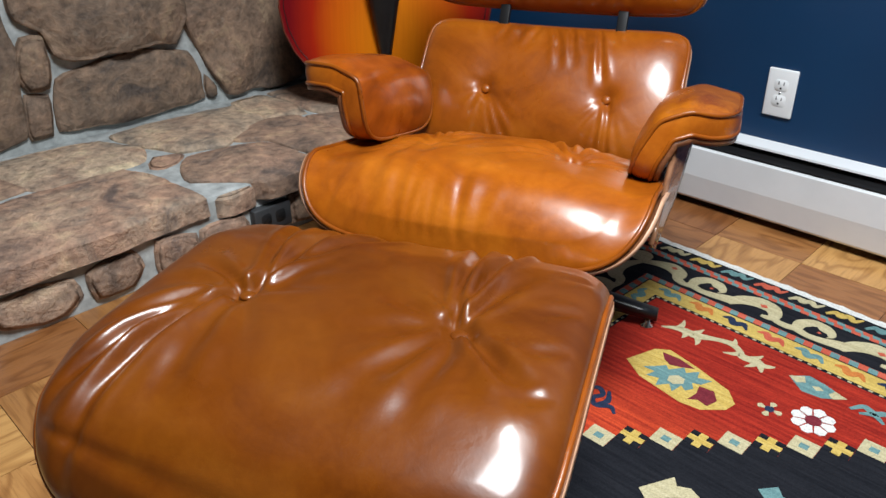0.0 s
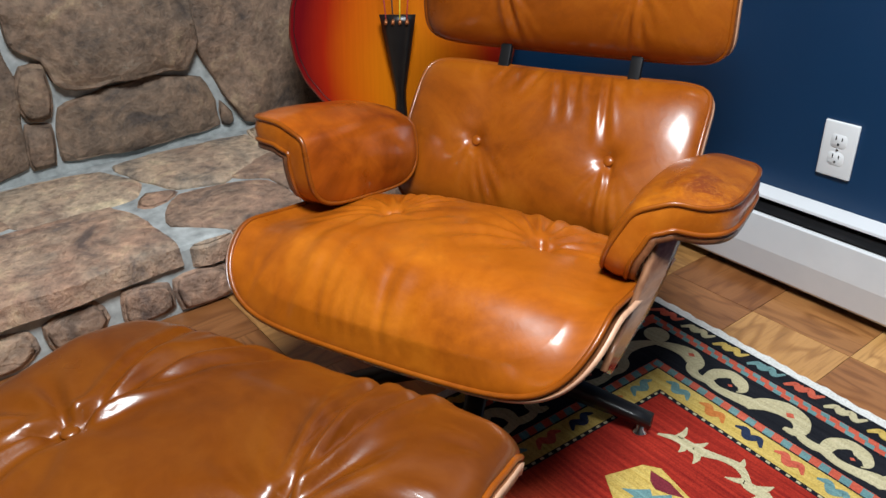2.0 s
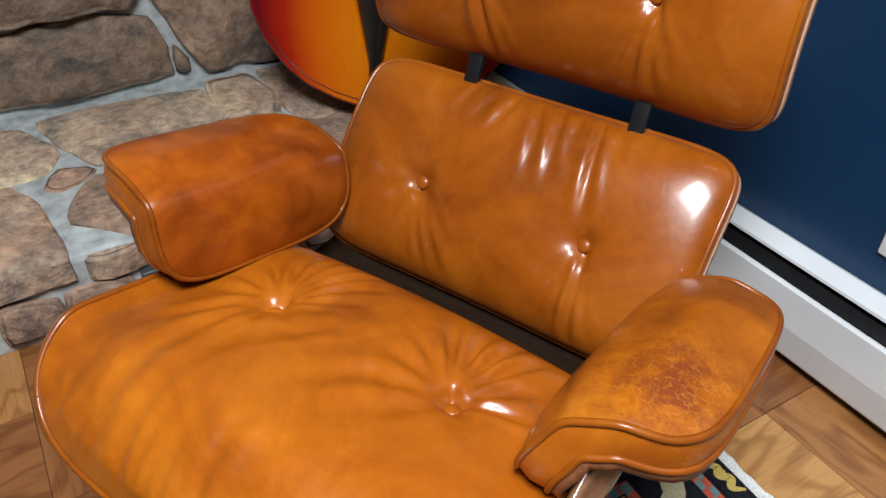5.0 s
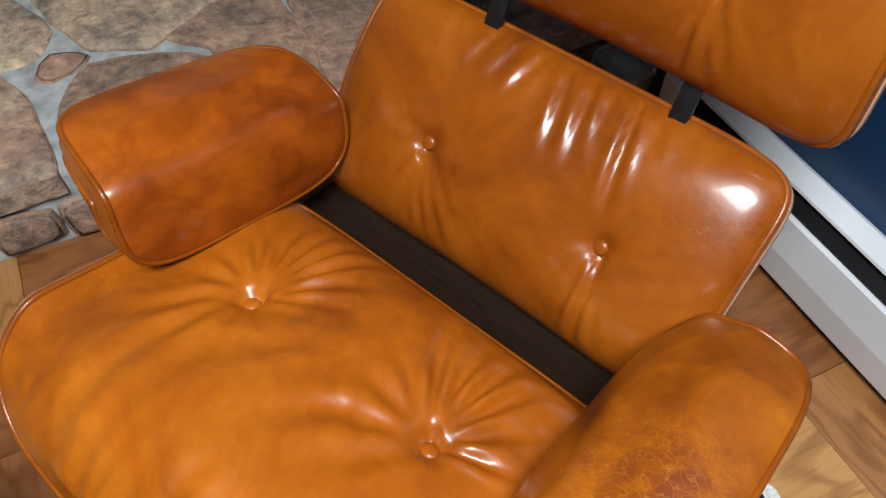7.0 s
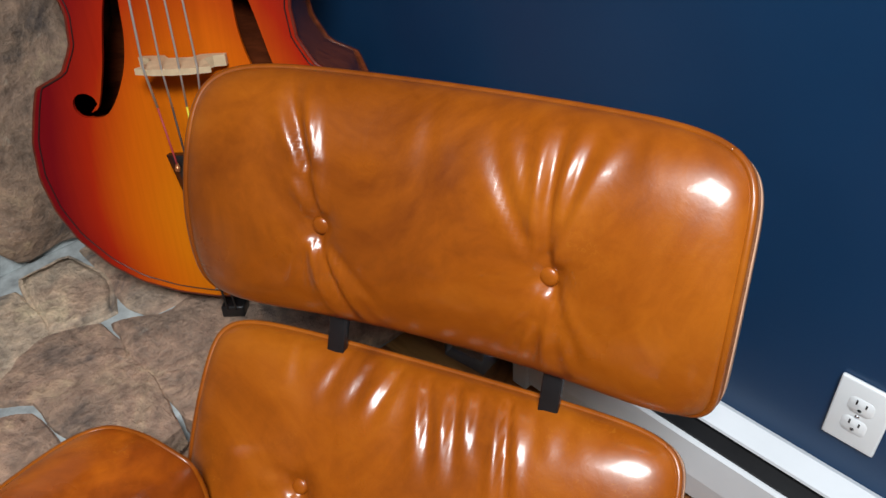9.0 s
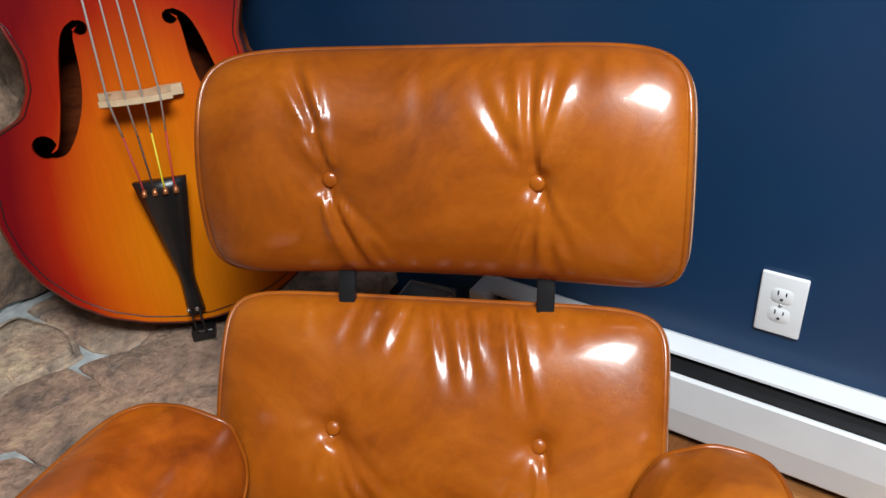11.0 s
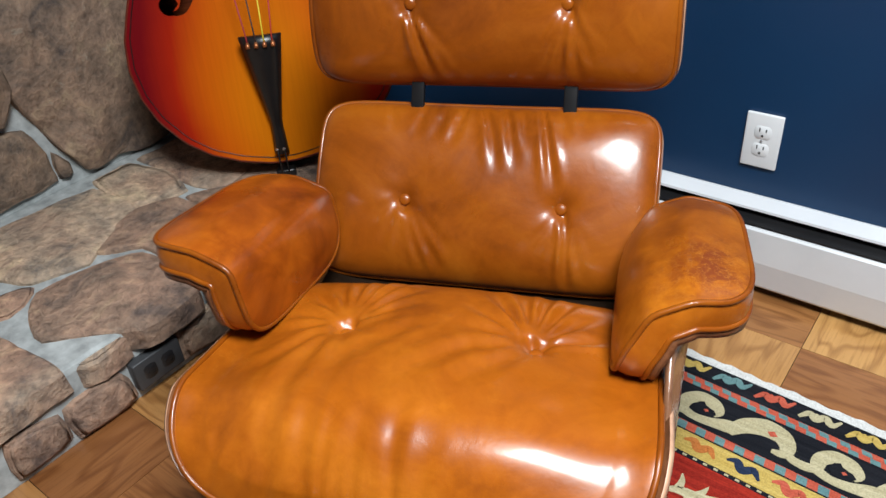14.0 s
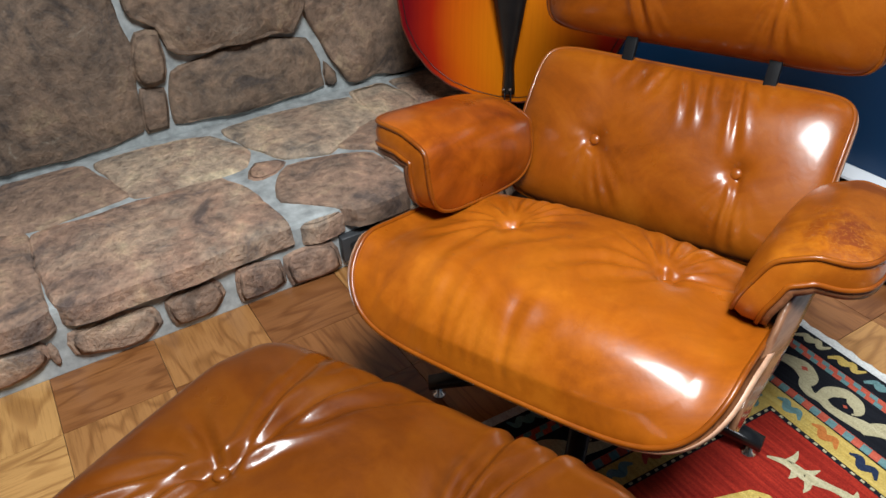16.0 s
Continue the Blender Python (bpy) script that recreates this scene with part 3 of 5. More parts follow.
def star_leg(ang, reach, thing, z_hub, origin):
    c, s = math.cos(radians(ang)), math.sin(radians(ang))
    bm = bmesh.new()
    rows = []
    for t in np.linspace(0, 1, 9):
        r = 0.02 + t * (reach - 0.02)
        top = z_hub - (z_hub - 0.052) * t ** 1.3
        wd, th = 0.021 - 0.006 * t, 0.045 - 0.025 * t
        rows.append([bm.verts.new((origin[0] + c * r - s * o, origin[1] + s * r + c * o, top - d)) for o, d in ((-wd * 0.7, 0), (wd * 0.7, 0), (wd, 0.004), (wd * 0.6, th), (-wd * 0.6, th), (-wd, 0.004))])
    for a, b in zip(rows, rows[1:]):
        for k in range(6):
            bm.faces.new((a[k], a[(k + 1) % 6], b[(k + 1) % 6], b[k]))
    bm.faces.new(rows[0])
    bm.faces.new(rows[-1][::-1])
    leg = part("leg", bm, BLACK_METAL, thing)
    fx, fy = origin[0] + c * (reach - 0.018), origin[1] + s * (reach - 0.018)
    part("glide", tube([(fx, fy, FLOOR_Z + 0.012), (fx, fy, 0.016), (fx, fy, 0.02), (fx, fy, 0.036)], [0.013, 0.013, 0.006, 0.006], False, 14), CHROME, leg, "chrome glide")


for k in range(5):
    star_leg(72 * k, 0.305, chair, 0.095, hub)

# ---- footstool ----
stool = tagged(empty("footstool", CHAIR @ pose(0.007, -0.603, 0.0, 0, 0, 3.0)), "matching tan leather footstool with two buttons", "footstool")
U, V, D = uv_grid(170, 150, 6.0, 9.0)
Xs, Ys = 0.280 * U, 0.258 * V
zs = profile(np.abs(Ys), [(-0.02, 0.372), (0.0, 0.372), (0.12, 0.370), (0.19, 0.348), (0.225, 0.316), (0.26, 0.262)]) + 0.008 * np.abs(U) ** 4
B = np.stack([Xs, Ys, zs], -1)
f = fan(-0.134, 0.0, ((75, 0.30, 0.011, 0.0100), (98, 0.28, 0.008, 0.0075), (58, 0.36, 0.009, 0.0050), (38, 0.20, 0.012, 0.0020), (152, 0.10, 0.008, 0.0080), (185, 0.12, 0.010, 0.0040), (222, 0.18, 0.010, 0.0065), (240, 0.30, 0.008, 0.0090), (252, 0.30, 0.008, 0.0100), (272, 0.20, 0.012, 0.0060), (300, 0.16, 0.014, 0.0040), (20, 0.14, 0.014, 0.0030)))
f += fan(0.136, 0.0, ((84, 0.38, 0.008, 0.0100), (97, 0.38, 0.008, 0.0100), (68, 0.16, 0.010, 0.0060), (120, 0.15, 0.011, 0.0055), (160, 0.14, 0.009, 0.0034), (200, 0.18, 0.016, 0.0030), (240, 0.18, 0.012, 0.0050), (268, 0.16, 0.010, 0.0046), (320, 0.16, 0.011, 0.0110), (350, 0.10, 0.010, 0.0040)))
f += [(0.262, 0.22 - 0.075 * k, 0.20, 0.19 - 0.078 * k, 0.009, 0.0024) for k in range(5)]
f += [(-0.27, -0.215, 0.27, -0.212, 0.006, 0.002)]
upholstered(stool, B, D, 0.044, (Xs, Ys), [(-0.134, 0.0), (0.136, 0.0)], f, ("cushion", "shell"), 0.05, 0.014, 0.022, 7.0, hide=LEATHER_STOOL_SHADED)
part("column", tube([(0, 0, 0.07), (0, 0, 0.12), (0, 0, 0.30)], [0.033, 0.025, 0.025], False, 20), BLACK_METAL, stool)
for k in range(4):
    star_leg(45 + 90 * k, 0.27, stool, 0.09, (0, 0))

# ---- baseboard heater ----
heater = tagged(empty("baseboard_heater", pose(0, 1.803, 0)), "white enamel baseboard heater with a dark slot, along the navy wall", "heater")
HX0, HX1 = -1.215, 1.6


def extrude_profile(pts, x0, x1):
    n = len(pts)
    verts = [(x0, y, z) for y, z in pts] + [(x1, y, z) for y, z in pts]
    faces = [tuple(range(n))[::-1], tuple(range(n, 2 * n))] + [(i, (i + 1) % n, n + (i + 1) % n, n + i) for i in range(n)]
    bm = bmesh.new()
    vs = [bm.verts.new(v) for v in verts]
    for q in faces:
        bm.faces.new([vs[i] for i in q])
    return bm


part("back_plate", extrude_profile([(-0.001, 0.02), (-0.001, 0.204), (-0.010, 0.208), (-0.046, 0.199), (-0.047, 0.194), (-0.010, 0.203), (-0.006, 0.02)], HX0, HX1), HEATER_WHITE, heater, smooth=False)
part("front_cover", extrude_profile([(-0.070, 0.163), (-0.066, 0.167), (-0.058, 0.167), (-0.058, 0.160), (-0.064, 0.158), (-0.065, 0.090), (-0.056, 0.028), (-0.050, 0.026), (-0.058, 0.022), (-0.062, 0.028), (-0.071, 0.090)], HX0, HX1), HEATER_WHITE, heater, smooth=False)
# damper widened across the slot; its black stands in for the shade inside
part("damper", extrude_profile([(-0.010, 0.186), (-0.063, 0.168), (-0.063, 0.172), (-0.010, 0.190)], HX0 + 0.02, HX1), BLACK_METAL, heater, "damper blade, widened in black as the slot's dark inside", smooth=False)
part("fin_element", boxed(HX0 + 0.05, HX1, -0.052, -0.012, 0.06, 0.150), DARK_SLOT, heater, smooth=False)
part("end_cap", boxed(HX0 - 0.035, HX0, -0.074, -0.001, 0.02, 0.208, 0.004), HEATER_WHITE, heater)
part("screw", tube([(-0.625, -0.0672, 0.160), (-0.625, -0.064, 0.160)], 0.0022, False, 8), BLACK_METAL, heater)

# ---- wall outlet ----
outlet = tagged(empty("wall_outlet", pose(-0.697, 1.803, 0.325)), "white duplex wall outlet on the navy wall", "outlet")
part("plate", boxed(-0.035, 0.035, -0.007, 0.0, -0.0575, 0.0575, 0.003), PLASTIC_WHITE, outlet)


def receptacle(parent, z, plate_mat, slot_mat, y):
    bm = bmesh.new()
    ring = []
    for k in range(28):
        g = 2 * math.pi * k / 28
        ring.append((max(-0.0165, min(0.0165, 0.0185 * math.cos(g))), max(-0.014, min(0.014, 0.0172 * math.sin(g)))))
    a = [bm.verts.new((x, y, z + q)) for x, q in ring]
    b = [bm.verts.new((x * 0.94, y - 0.0008, z + q * 0.94)) for x, q in ring]
    for i in range(28):
        j = (i + 1) % 28
        bm.faces.new((a[i], a[j], b[j], b[i]))
    bm.faces.new(b)
    rec = part("receptacle", bm, plate_mat, parent)
    for x, h in ((-0.0062, 0.0085), (0.0062, 0.007)):
        part("slot", boxed(x - 0.0011, x + 0.0011, y - 0.0011, y - 0.0004, z + 0.0015, z + 0.0015 + h), slot_mat, rec, smooth=False)
    part("slot", tube([(0, y - 0.0011, z - 0.0065), (0, y - 0.0004, z - 0.0065)], 0.0026, False, 10), slot_mat, rec)


receptacle(outlet, 0.0185, PLASTIC_WHITE, DARK_SLOT, -0.007)
receptacle(outlet, -0.0185, PLASTIC_WHITE, DARK_SLOT, -0.007)
part("screw", tube([(0, -0.0082, 0), (0, -0.0068, 0)], 0.003, False, 10), POLISHED, outlet)

# ---- stones ----
def stone_mesh(poly, seed, thick, bulge=0.006, chip=0.010, grow=0.0135):
    """A rough flat stone: uneven outline, worn edge, slightly domed uneven face. The outline lies in x, y; z is the face."""
    rg = random.Random(seed)
    pts = []
    n = len(poly)
    for i in range(n):
        a, b = Vector(poly[i]), Vector(poly[(i + 1) % n])
        k = max(2, int((b - a).length / 0.022))
        for j in range(k):
            p = a.lerp(b, j / k)
            q = noise.noise(Vector((p.x * 17, p.y * 17, seed * 1.7))) * chip + noise.noise(Vector((p.x * 55, p.y * 55, seed * 2.7))) * chip * 0.5
            q2 = noise.noise(Vector((p.x * 17 + 40, p.y * 17, seed * 1.7))) * chip + noise.noise(Vector((p.x * 55 + 40, p.y * 55, seed * 2.7))) * chip * 0.5
            pts.append(Vector((p.x + q, p.y + q2)))
    # soften the corners
    m = len(pts)
    pts = [(pts[i - 1] + pts[i] * 4 + pts[(i + 1) % m]) / 6 for i in range(m)]
    c = sum(pts, Vector((0, 0))) / m
    pts = [p + (p - c).normalized() * grow for p in pts]
    size = sum((p - c).length for p in pts) / m
    verts, faces = [], []
    rings = ((1.012, -thick), (1.002, -0.006), (1 - 0.004 / size, -0.0015), (1 - 0.014 / size, 0.0), (0.88, bulge * 0.25), (0.72, bulge * 0.5), (0.5, bulge * 0.75), (0.25, bulge * 0.95))
    for s, z in rings:
        for p in pts:
            q = c + (p - c) * s
            dz = 0 if s > 1.01 else noise.noise(Vector((q.x * 9, q.y * 9, seed * 3.1))) * bulge * 0.9 + (noise.noise(Vector((q.x * 30, q.y * 30, seed))) * bulge * 0.5 if s > 0.8 else 0)
            verts.append((q.x, q.y, z + dz))
    for r in range(len(rings) - 1):
        for i in range(m):
            j = (i + 1) % m
            faces.append((r * m + i, r * m + j, (r + 1) * m + j, (r + 1) * m + i))
    verts.append((c.x, c.y, bulge))
    base = (len(rings) - 1) * m
    faces += [(base + i, base + (i + 1) % m, len(verts) - 1) for i in range(m)]
    bm = bmesh.new()
    vs = [bm.verts.new(v) for v in verts]
    for k, q in enumerate(faces):
        bm.faces.new([vs[i] for i in q]).smooth = k >= 3 * m
    return bm


SEED = [10]


def orient(poly):
    area = sum(poly[i][0] * poly[(i + 1) % len(poly)][1] - poly[(i + 1) % len(poly)][0] * poly[i][1] for i in range(len(poly)))
    return poly if area > 0 else poly[::-1]


def wall_stone(poly, proud=0.012, bulge=0.014):
    """A stone on the chimney wall; the outline is (y, z)."""
    SEED[0] += 1
    ob = part("stone", stone_mesh(orient(poly), SEED[0], 0.05, bulge, 0.012, 0.011), WALLSTONE, wall_west, smooth=False)
    ob.matrix_world = Matrix(((0, 0, 1, -2.142 + proud), (1, 0, 0, 0), (0, 1, 0, 0), (0, 0, 0, 1)))


def hearth_stone(poly, top=0.166, thick=0.05, bulge=0.005):
    SEED[0] += 1
    ob = part("stone", stone_mesh(orient(poly), SEED[0], thick, bulge, 0.010, 0.0160), STONE, hearth, smooth=False)
    ob.location = (0, 0, top)


def riser_stone(poly, proud=0.0):
    SEED[0] += 1
    ob = part("stone", stone_mesh(orient(poly), SEED[0], 0.04, 0.008, 0.010, 0.008), STONE, hearth, smooth=False)
    ob.matrix_world = Matrix(((0, 0, 1, -1.511 + proud), (1, 0, 0, 0), (0, 1, 0, 0), (0, 0, 0, 1)))


wall_stone([(0.20, 0.62), (0.36, 0.65), (0.555, 0.60), (0.575, 0.424), (0.558, 0.293), (0.545, 0.188), (0.40, 0.184), (0.10, 0.19), (0.08, 0.40)])
wall_stone([(0.597, 0.443), (0.655, 0.438), (0.652, 0.374), (0.641, 0.313), (0.593, 0.318), (0.580, 0.352)])
wall_stone([(0.575, 0.296), (0.630, 0.288), (0.620, 0.186), (0.568, 0.186)], 0.004)
wall_stone([(0.668, 0.328), (0.747, 0.345), (0.878, 0.356), (1.040, 0.330), (1.066, 0.211), (1.068, 0.184), (0.908, 0.182), (0.645, 0.186)], 0.010)
wall_stone([(0.595, 0.600), (0.606, 0.489), (0.660, 0.460), (0.674, 0.398), (0.742, 0.376), (0.883, 0.383), (0.993, 0.372), (1.035, 0.444), (1.03, 0.62), (0.80, 0.64)], 0.030, 0.022)
wall_stone([(1.055, 0.42), (1.078, 0.345), (1.12, 0.262), (1.150, 0.186), (1.250, 0.182), (1.42, 0.184), (1.44, 0.45), (1.40, 0.76), (1.20, 0.80), (1.06, 0.70)], 0.018, 0.022)
wall_stone([(1.465, 0.186), (1.78, 0.186), (1.785, 0.52), (1.62, 0.62), (1.46, 0.50)], 0.010)
wall_stone([(1.45, 0.54), (1.61, 0.65), (1.785, 0.56), (1.785, 0.98), (1.43, 1.02), (1.425, 0.78)], 0.020, 0.02)
wall_stone([(1.090, 0.252), (1.118, 0.190), (1.085, 0.188)], 0.002)

# courses over and beside the large stones
rs = random.Random(21)


def courses(y0, y1, z0, z1, hmin, hmax, wmin, wmax, put, gap=0.022, **kw):
    z = z0
    while z < z1 - 0.06:
        h = min(rs.uniform(hmin, hmax), z1 - z)
        y = y0
        while y < y1 - 0.08:
            w = rs.uniform(wmin, wmax)
            if y1 - (y + w) < wmin * 0.7:
                w = y1 - y
            j = lambda: rs.uniform(-0.014, 0.014)
            put([(y + gap / 2 + j(), z + gap / 2 + j() * 0.5), (y + w / 2, z + gap / 2 + j()), (y + w - gap / 2 + j(), z + gap / 2 + j() * 0.5), (y + w - gap / 2 + j(), z + h - gap / 2 + j()),
                 (y + w * 0.55, z + h - gap / 2 + j()), (y + gap / 2 + j(), z + h - gap / 2 + j())], **kw)
            y += w
        z += h


courses(0.06, 1.04, 0.67, 1.3, 0.22, 0.32, 0.25, 0.45, wall_stone)
courses(1.05, 1.79, 1.04, 2.4, 0.22, 0.32, 0.25, 0.45, wall_stone)
courses(0.06, 1.04, 1.3, 2.4, 0.22, 0.34, 0.25, 0.45, wall_stone)
courses(-2.3, 0.05, 0.18, 2.4, 0.22, 0.36, 0.28, 0.5, wall_stone)

hearth_stone([(-1.815, 0.232), (-1.811, 0.451), (-1.806, 0.655), (-1.612, 0.700), (-1.520, 0.706), (-1.512, 0.474), (-1.506, 0.262), (-1.530, 0.236)], 0.169, 0.052)
hearth_stone([(-2.090, 0.415), (-2.100, 0.50), (-2.060, 0.700), (-1.925, 0.752), (-1.848, 0.722), (-1.838, 0.596), (-1.862, 0.466)], 0.166)
hearth_stone([(-2.11, 0.200), (-2.085, 0.376), (-1.878, 0.436), (-1.862, 0.250), (-1.865, 0.17), (-2.0, 0.14)], 0.168)
hearth_stone([(-2.072, 0.751), (-2.083, 0.892), (-2.052, 1.105), (-1.894, 1.105), (-1.790, 0.923), (-1.834, 0.834), (-1.949, 0.780)], 0.168)
hearth_stone([(-1.835, 0.752), (-1.805, 0.812), (-1.765, 0.746), (-1.782, 0.722)], 0.162)
hearth_stone([(-1.775, 0.815), (-1.765, 0.880), (-1.705, 1.012), (-1.56, 1.020), (-1.502, 0.985), (-1.506, 0.862), (-1.561, 0.828), (-1.630, 0.745), (-1.70, 0.77)], 0.167, 0.052)
hearth_stone([(-1.590, 0.750), (-1.557, 0.815), (-1.522, 0.832), (-1.518, 0.775), (-1.535, 0.738)], 0.150, 0.05)
hearth_stone([(-2.085, 1.135), (-2.085, 1.245), (-1.955, 1.258), (-1.850, 1.232), (-1.885, 1.125)], 0.164)
hearth_stone([(-1.870, 1.090), (-1.792, 0.960), (-1.722, 1.040), (-1.60, 1.052), (-1.505, 1.02), (-1.502, 1.18), (-1.70, 1.192), (-1.825, 1.190)], 0.167)
hearth_stone([(-2.090, 1.275), (-1.960, 1.288), (-1.845, 1.262), (-1.79, 1.30), (-1.80, 1.55), (-1.83, 1.775), (-2.09, 1.775)], 0.165)
hearth_stone([(-1.815, 1.222), (-1.70, 1.215), (-1.500, 1.215), (-1.498, 1.50), (-1.60, 1.53), (-1.765, 1.50), (-1.762, 1.30)], 0.166)
hearth_stone([(-1.77, 1.53), (-1.60, 1.558), (-1.498, 1.53), (-1.498, 1.775), (-1.78, 1.775)], 0.164)
hearth_stone([(-1.835, 0.140), (-1.840, 0.205), (-1.52, 0.205), (-1.512, 0.185), (-1.512, -0.05), (-1.66, -0.08), (-1.82, -0.02)], 0.167, 0.052)
courses(-2.3, -0.10, 0.0, 0.58, 0.26, 0.32, 0.3, 0.55, lambda q, **k: hearth_stone([(-2.09 + b, a) for a, b in q]))
hearth_stone([(-2.10, 0.10), (-1.88, 0.11), (-1.86, -0.03), (-1.90, -0.09), (-2.10, -0.07)], 0.166)

riser_stone([(0.03, 0.100), (0.175, 0.098), (0.182, 0.055), (0.10, 0.03), (0.02, 0.04)])
riser_stone([(0.233, 0.094), (0.391, 0.086), (0.402, 0.040), (0.366, 0.016), (0.228, 0.034)])
riser_stone([(0.427, 0.092), (0.526, 0.096), (0.545, 0.055), (0.510, 0.018), (0.430, 0.018)])
riser_stone([(0.578, 0.095), (0.668, 0.085), (0.676, 0.024), (0.573, 0.017)])
riser_stone([(0.692, 0.086), (0.800, 0.090), (0.812, 0.012), (0.690, 0.012)])
riser_stone([(0.935, 0.095), (1.10, 0.095), (1.10, 0.012), (0.935, 0.015)])
riser_stone([(0.20, 0.09), (0.205, 0.04), (0.192, 0.04), (0.19, 0.085)], -0.006)
courses(1.12, 1.79, 0.012, 0.10, 0.088, 0.09, 0.14, 0.24, riser_stone)
courses(-2.3, 0.0, 0.012, 0.10, 0.088, 0.09, 0.14, 0.24, riser_stone)

hearth_outlet = tagged(empty("hearth_outlet", pose(-1.512, 0.872, 0.060, 0, 0, 90)), "black duplex outlet set in the hearth front", "outlet")
BLACK_PLASTIC = plain("black_plastic", (0.016, 0.016, 0.017), 0.35, 0, 0.2, 20, 0.03)
part("plate", boxed(-0.052, 0.052, -0.012, 0.02, -0.032, 0.032, 0.003), plain("dark_grey_plastic", (0.055, 0.058, 0.062), 0.4, 0, 0.15, 20, 0.03), hearth_outlet)
for zz in (-0.02, 0.02):
    rr = empty("socket_face", pose(zz, 0, 0, 0, 90, 0))
    rr.parent = hearth_outlet
    receptacle(rr, 0.0, BLACK_PLASTIC, DARK_SLOT, -0.012)

# ---- double bass ----
FACE = Vector((0.716, -0.698, 0)).normalized()
UPV = Vector((-0.093, 0.107, 0.945)).normalized()
SIDE = UPV.cross(FACE).normalized()
FACE = SIDE.cross(UPV).normalized()
# local x: to the viewer's right, y: into the body, z: up along the strings; origin at the tail pin
BASS = Matrix(((SIDE.x, -FACE.x, UPV.x, -1.634), (SIDE.y, -FACE.y, UPV.y, 1.372), (SIDE.z, -FACE.z, UPV.z, 0.273), (0, 0, 0, 1)))
bass = tagged(empty("double_bass", BASS), "orange and red sunburst double bass leaning in the corner", "double bass")


def sunburst():
    m, nt, b = mat_base("sunburst_varnish")
    tc = nt.nodes.new("ShaderNodeTexCoord")
    mp = nt.nodes.new("ShaderNodeMapping")
    mp.inputs["Location"].default_value = (-0.05, 0, -0.15)
    mp.inputs["Scale"].default_value = (3.1, 0.0, 1.5)
    link(nt, tc.outputs["Object"], mp.inputs[0])
    sx = nt.nodes.new("ShaderNodeVectorMath")
    sx.operation = "LENGTH"
    link(nt, mp.outputs[0], sx.inputs[0])
    n = noise_node(nt, 4.0, 3, 0.5, tc.outputs["Object"])
    ad = nt.nodes.new("ShaderNodeMath")
    ad.operation = "MULTIPLY_ADD"
    link(nt, n.outputs[0], ad.inputs[0])
    ad.inputs[1].default_value = 0.22
    link(nt, sx.outputs["Value"], ad.inputs[2])
    col = ramp(nt, ad.outputs[0], (0.30, (0.62, 0.165, 0.002)), (0.58, (0.56, 0.100, 0.002)), (0.78, (0.36, 0.016, 0.003)), (0.98, (0.16, 0.003, 0.006)))
    g = noise_node(nt, 1.0, 4, 0.6, coords(nt, "Object", (160, 20, 5)))
    link(nt, mix(nt, 0.3, col.outputs[0], ramp(nt, g.outputs[0], (0.3, (0.75, 0.7, 0.65)), (0.6, (1, 1, 1))).outputs[0], "MULTIPLY"), b.inputs["Base Color"])
    b.inputs["Roughness"].default_value = 0.45
    b.inputs["Specular IOR Level"].default_value = 0.10
    b.inputs["Coat Weight"].default_value = 0.0
    return m


SUNBURST = sunburst()
RIB_WOOD = wood("bass_rib_wood", (0.16, 0.035, 0.010), (0.07, 0.014, 0.006), (6, 30, 30), 0.25, 0.5)
EBONY = plain("ebony", (0.010, 0.009, 0.009), 0.32, 0, 0.3, 30, 0.06)
MAPLE = plain("bare_maple", (0.55, 0.40, 0.24), 0.55, 0, 0.12, 50)
STRING = plain("steel_string", (0.62, 0.60, 0.56), 0.35, 0.7, 0.05, 40, 0)
Z0 = -0.055  # the body's lower end on the string line


def half_width(t):
    return float(np.interp(t, [0, 0.012, 0.04, 0.08, 0.14, 0.20, 0.27, 0.34, 0.40, 0.435, 0.445, 0.47, 0.52, 0.58, 0.64, 0.665, 0.70, 0.78, 0.85, 0.92, 0.98, 1.04, 1.085, 1.10],
                           [0.03, 0.10, 0.178, 0.236, 0.287, 0.315, 0.328, 0.322, 0.303, 0.290, 0.286, 0.232, 0.203, 0.196, 0.213, 0.236, 0.243, 0.252, 0.248, 0.225, 0.178, 0.112, 0.05, 0.03])) * 0.907


ts = np.concatenate([np.linspace(0, 0.06, 9), np.linspace(0.075, 0.43, 26), np.linspace(0.436, 0.475, 5), np.linspace(0.49, 1.04, 34), np.linspace(1.05, 1.10, 6)])
outline = [(half_width(t), t * 0.9035 + Z0) for t in ts]
outline = outline + [(-x, z) for x, z in outline[::-1]]


def flat_cut(rings, thick):
    """A flat board with real holes: the first ring is the outline, the others are cut out."""
    cu = bpy.data.curves.new("cut", "CURVE")
    cu.dimensions, cu.fill_mode, cu.extrude = "2D", "BOTH", thick / 2
    for ring in rings:
        sp = cu.splines.new("POLY")
        sp.points.add(len(ring) - 1)
        for p, (x, y) in zip(sp.points, ring):
            p.co = (x, y, 0, 1)
        sp.use_cyclic_u = True
    ob = bpy.data.objects.new("cut", cu)
    scene.collection.objects.link(ob)
    me = bpy.data.meshes.new_from_object(ob.evaluated_get(bpy.context.evaluated_depsgraph_get()))
    bpy.data.objects.remove(ob)
    bpy.data.curves.remove(cu)
    for v in me.vertices:
        x, y, z = v.co
        v.co = (x, z, y)
    return me


